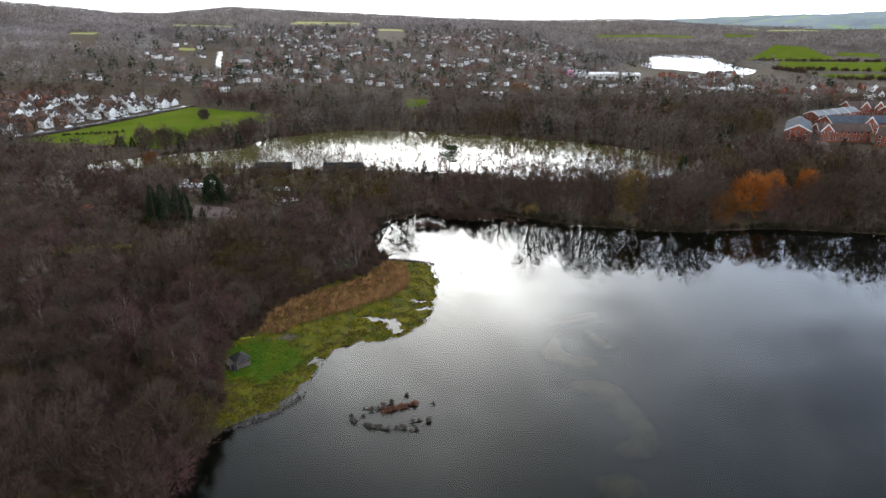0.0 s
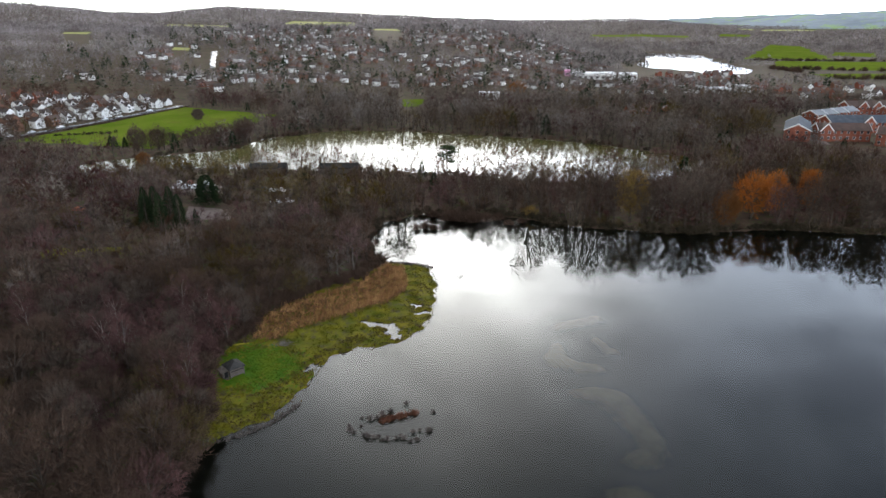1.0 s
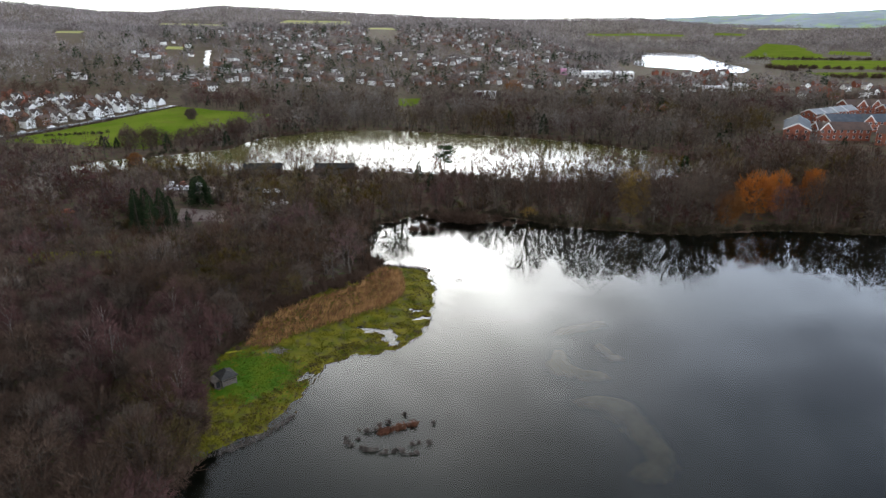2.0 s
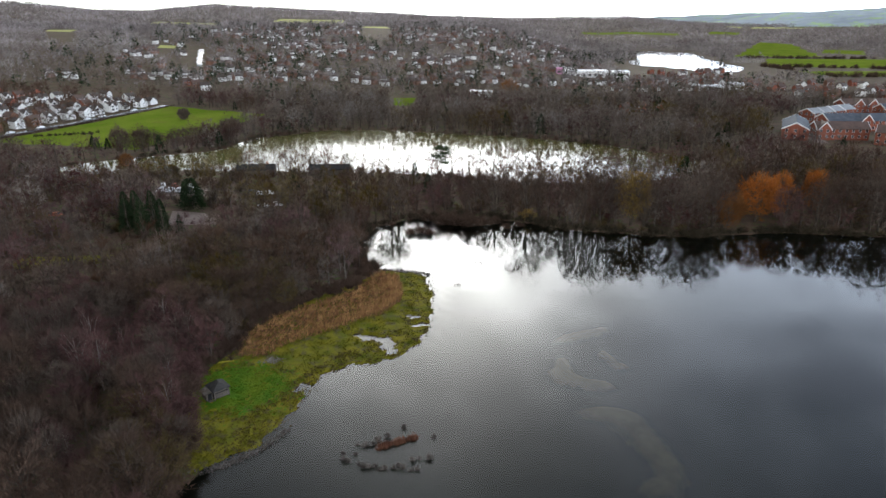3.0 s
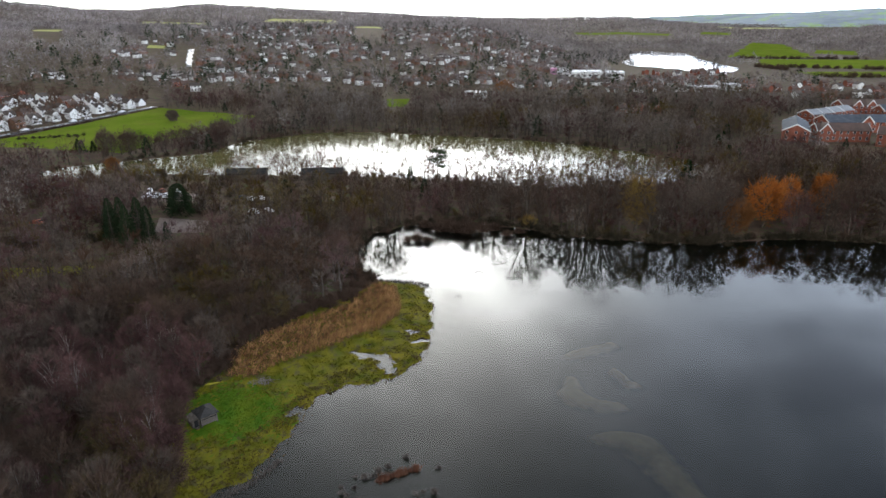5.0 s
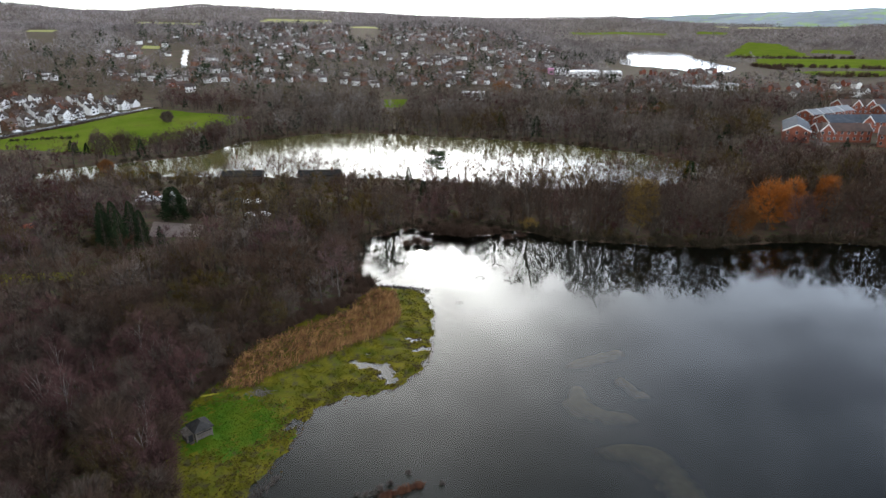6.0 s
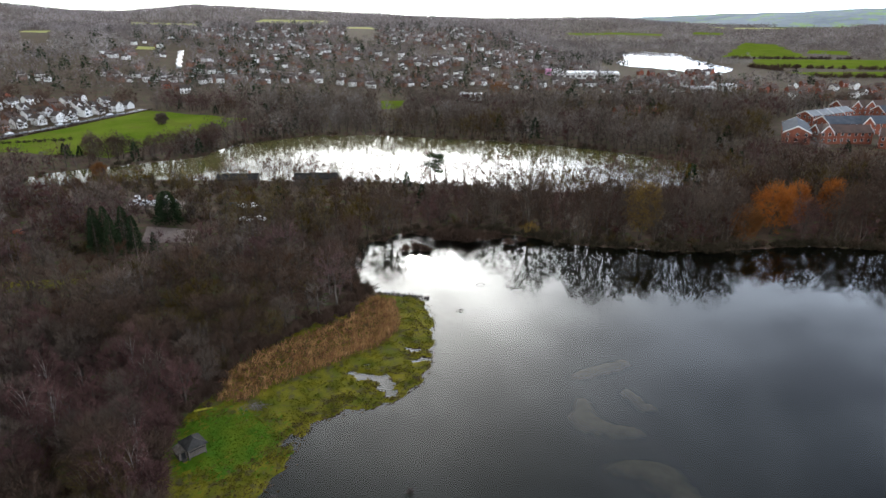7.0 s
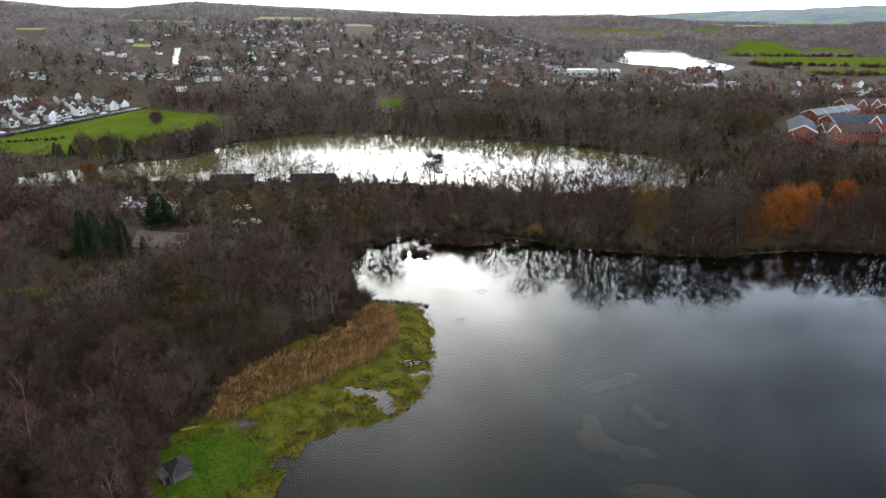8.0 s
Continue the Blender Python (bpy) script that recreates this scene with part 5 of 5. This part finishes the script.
def brick_block(w, d, h, rise, label, place, gables=(), storeys=3, roofm=None):
    """Long red-brick apartment block; gables: places along the front of white-edged cross gables."""
    roofm = roofm or M_SLATE
    top = tagged(new("apartment_block"), label, "apartment building", "red-brick apartment blocks")
    top.matrix_basis = place
    bm = bmesh.new()
    box(bm, -w / 2, -d / 2, -1, w / 2, d / 2, h)
    for x in (-w / 2, w / 2):
        bm.faces.new([bm.verts.new(v) for v in ((x, -d / 2, h), (x, d / 2, h), (x, 0, h + rise))])
    part("wall", bm, M_BRICK, top)
    bm = bmesh.new()
    e, t = .4, .25
    prof = [(-d / 2 - e, h - e * rise / (d / 2)), (0, h + rise), (d / 2 + e, h - e * rise / (d / 2))]
    lo = [[bm.verts.new((x, y, z)) for y, z in prof] for x in (-w / 2 - .2, w / 2 + .2)]
    hi = [[bm.verts.new((x, y, z + t)) for y, z in prof] for x in (-w / 2 - .2, w / 2 + .2)]
    for i in range(2):
        bm.faces.new([hi[0][i], hi[1][i], hi[1][i + 1], hi[0][i + 1]])
        for k in range(2):
            bm.faces.new([lo[k][i], lo[k][i + 1], hi[k][i + 1], hi[k][i]])
    bm.faces.new([lo[0][0], lo[1][0], hi[1][0], hi[0][0]])
    bm.faces.new([lo[0][2], hi[0][2], hi[1][2], lo[1][2]])
    part("roof", bm, roofm, top)
    for s in (-1, 1):
        bm = bmesh.new()
        for sy in (-1, 1):
            x = s * (w / 2 + .24)
            q = [(x, 0, h + rise + .32), (x, 0, h + rise - .25), (x, sy * (d / 2 + .45), h - .5), (x, sy * (d / 2 + .45), h + .05)]
            a = [bm.verts.new(v) for v in q]
            b = [bm.verts.new((v[0] + s * .12, v[1], v[2])) for v in q]
            bm.faces.new(a)
            bm.faces.new(b[::-1])
            for i in range(4):
                bm.faces.new([a[i], a[(i + 1) % 4], b[(i + 1) % 4], b[i]])
        part("verge_board", bm, M_WHITE, top)
    for gx in gables:
        gw, gr = 6.0, 3.4
        bm = bmesh.new()
        box(bm, gx - gw / 2, -d / 2 - .8, -1, gx + gw / 2, -d / 2 + .5, h)
        bm.faces.new([bm.verts.new(v) for v in ((gx - gw / 2, -d / 2 - .8, h), (gx + gw / 2, -d / 2 - .8, h), (gx, -d / 2 - .8, h + gr))])
        gab = part("gable", bm, M_BRICK, top)
        bm = bmesh.new()
        for s in (-1, 1):
            q = [(gx, -d / 2 - 1.0, h + gr), (gx, .0, h + gr), (gx + s * (gw / 2 + .3), 0, h - .3), (gx + s * (gw / 2 + .3), -d / 2 - 1.0, h - .3)]
            a = [bm.verts.new(v) for v in q]
            b = [bm.verts.new((v[0], v[1], v[2] + .25)) for v in q]
            bm.faces.new(b)
            bm.faces.new(a[::-1])
            for i in range(4):
                bm.faces.new([a[i], a[(i + 1) % 4], b[(i + 1) % 4], b[i]])
        part("gable_roof", bm, roofm, gab)
        bm = bmesh.new()
        for s in (-1, 1):
            q = [(gx, -d / 2 - 1.05, h + gr + .3), (gx, -d / 2 - 1.05, h + gr - .3), (gx + s * (gw / 2 + .35), -d / 2 - 1.05, h - .7), (gx + s * (gw / 2 + .35), -d / 2 - 1.05, h - .1)]
            a = [bm.verts.new(v) for v in q]
            b = [bm.verts.new((v[0], v[1] - .12, v[2])) for v in q]
            bm.faces.new(a)
            bm.faces.new(b[::-1])
            for i in range(4):
                bm.faces.new([a[i], a[(i + 1) % 4], b[(i + 1) % 4], b[i]])
        part("verge_board", bm, M_WHITE, gab)
    pane = trimd = None
    n = max(2, round(w / 3.2))
    for front, count, length in ((True, n, w), (False, 3, d)):
        for s in range(storeys):
            for i in range(count):
                u = (i + .5) * length / count - length / 2
                y = -d / 2
                if front and any(abs(u - gx) < 3.3 for gx in gables):
                    y -= .8
                m = pose(u, y, .9 + s * 2.8) if front else pose(-w / 2, u, .9 + s * 2.8, 0, 0, -90)
                if pane is None:
                    pane = part("window", boxed((-.55, -.04, 0, .55, .03, 1.35)), M_GLASS, top, at=m)
                    trimd = part("window_frame", boxed((-.61, -.08, -.07, .61, .02, -.003), (-.61, -.08, 1.353, .61, .02, 1.42), (-.61, -.08, 0, -.553, .02, 1.35), (.553, -.08, 0, .61, .02, 1.35)), M_WHITE, pane)
                else:
                    o = part("window", pane.data, M_GLASS, top, at=m)
                    part("window_frame", trimd.data, M_WHITE, o)
    return top


def build_flats():
    for x, y, w, d, h, turn, gables, roofm in (
        (192, 346, 34, 12, 6.4, 62, (), M_SLATE),
        (208, 334, 25, 10, 6.4, -8, (-9,), M_TILE2),
        (226, 315, 19, 11, 7.0, -38, (), M_TILE2),
        (240, 362, 48, 15, 6.4, -3, (-4,), M_SLATE),
        (226, 391, 8.6, 10, 6.4, 22, (), M_ZINC),
        (234, 394.2, 8.6, 10, 6.7, 22, (), M_ZINC),
        (242, 397.4, 8.6, 10, 7.0, 22, (), M_ZINC),
        (250, 400.6, 8.6, 10, 7.3, 22, (), M_ZINC),
        (288, 428, 46, 12, 6.6, 0, (-14, -5), M_TILE2),
        (296, 402, 44, 12, 6.4, 0, (), M_SLATE),
        (272, 372, 22, 11, 6.4, -32, (-3,), M_TILE2),
    ):
        what = {M_TILE2: "red tiled", M_SLATE: "blue-grey slate", M_ZINC: "pale grey sheet"}[roofm]
        brick_block(w, d, max(5.3, h - 1.3), 2.2 if roofm is M_ZINC else 3.0, ("gabled " if gables else "plain ") + "two-storey red-brick apartment block with " + what + " roof", rest_on(x, y, turn), gables, 2, roofm)
    sheet("yard", [(190, 322), (196, 320), (204, 352), (198, 356)], M_GRAVEL, "pale paved yard between apartment blocks", "yard", n=8)
    # retail sheds with pale roofs
    for x, y, w, d, h, m in ((160, 702, 46, 16, 5, M_RENDER), (200, 712, 18, 14, 5, M_RENDER), (131, 694, 6, 6, 4.5, M_PINK), (36, 498, 16, 7, 4, M_RENDER), (238, 566, 20, 7, 3.5, M_RENDER), (262, 572, 12, 9, 4.5, M_RENDER)):
        shed = tagged(new("retail_shed"), "low white shed with pale sheet roof" if m is M_RENDER else "magenta-clad shop front block", "building")
        shed.matrix_basis = rest_on(x, y, -6)
        part("wall", boxed((-w / 2, -d / 2, -1, w / 2, d / 2, h)), m, shed)
        bm = boxed((-w / 2 - .3, -d / 2 - .3, h + .003, w / 2 + .3, d / 2 + .3, h + .4))
        for v in bm.verts:
            v.co.z += (.8 if v.co.y > 0 else 0)
        part("roof", bm, M_SHEET if m is M_RENDER else m, shed)
        n = int(w // 6)
        for i in range(n):
            part("window", boxed((-w / 2 + i * 6 + 1.5, -d / 2 - .06, .6, -w / 2 + i * 6 + 4.5, -d / 2 - .004, 2.6)), M_GLASS, shed)


build_flats()


# ---- cars of the car park ----
def car(place, paint, label):
    top = tagged(new("car"), label, "car", "parked cars")
    top.matrix_basis = place
    bm = bmesh.new()
    prof = [(-2.1, .35), (-2.1, .8), (-1.2, .95), (-.6, 1.42), (.9, 1.42), (1.6, .95), (2.1, .85), (2.1, .35)]
    l, r = [bm.verts.new((x, -.85, z)) for x, z in prof], [bm.verts.new((x, .85, z)) for x, z in prof]
    for v in l + r:
        if v.co.z > 1.2:
            v.co.y *= .8
    bm.faces.new(l)
    bm.faces.new(r[::-1])
    for i in range(8):
        bm.faces.new([l[i], r[i], r[(i + 1) % 8], l[(i + 1) % 8]])
    bmesh.ops.recalc_face_normals(bm, faces=bm.faces)
    part("body", bm, paint, top)
    part("windscreen", boxed((-1.1, -.6, 1.0, -.72, .6, 1.32)), M_GLASS, top)
    for x in (-1.3, 1.3):
        for y in (-.85, .7):
            V, T = tubes([(x, y, .32)], [(x, y + .15, .32)], .32, .32, 10)
            part("wheel", mesh_of("wheel", V, T, M_DARK), M_DARK, top)
    return top


def build_cars():
    paints = [M_WHITE, M_SHEET, M_SLATE, M_BRICK]
    names = ["white", "silver", "dark blue", "red"]
    for i, (x, y) in enumerate([(-96, 231), (-93, 231.5), (-90, 232), (-87, 232.5), (-84, 233), (-98, 238), (-94, 238.5), (-88, 239), (-61, 231), (-58, 232), (-64, 232.5), (-56, 216), (-52, 217), (-116, 201)]):
        k = (0, 1, 0, 2, 1, 0, 3)[i % 7]
        car(stand(x, y, 80 + i * 7, 1, .36), paints[k], names[k] + " car parked among bare trees")
    for i, t in enumerate((.08, .17, .3, .52, .6, .78)):
        car(stand(-234 + 53 * t, 331 + 124 * t, 67, 1, .52), paints[i % 2], names[i % 2] + " car parked on the wet lane")


build_cars()


# ---- the far ridges ----
def ridge(name, a0, a1, r, heights, label):
    """A long hill far off, of a given skyline in degrees of angle and slope."""
    n = 160
    a = np.radians(np.linspace(a0, a1, n))
    top = np.interp(np.linspace(0, 1, n), np.linspace(0, 1, len(heights)), heights) * r + 60
    top = top + 1.5 * np.sin(a * 120) + 1.2 * np.sin(a * 330 + 1)
    rows = []
    for f, dr in ((0, -700), (.45, -450), (.8, -200), (1.0, 0), (.2, 300)):
        rows.append(np.stack([np.sin(a) * (r + dr), np.cos(a) * (r + dr), top * f - 20 * (f == 0)], 1))
    V = np.concatenate(rows)
    k = (np.arange(4)[:, None] * n + np.arange(n - 1)[None]).ravel()
    T = np.concatenate([np.stack([k, k + 1, k + n + 1], 1), np.stack([k, k + n + 1, k + n], 1)])
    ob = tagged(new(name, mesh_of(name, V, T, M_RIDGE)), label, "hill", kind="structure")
    ob.data.polygons.foreach_set("use_smooth", np.ones(len(T), bool))


# both hills take their haze from the material's colour
ridge("backdrop_ridge", 10, 44, 4500, [-.004, 0, .003, .006, .007, .006, .004, .003], "wooded ridge on the horizon, haze in its pale blue")
ridge("backdrop_hill", 22, 46, 3900, [-.006, .002, .006, .0095, .0105, .0115, .011, .012], "hill with fields on the horizon, greyed for haze")
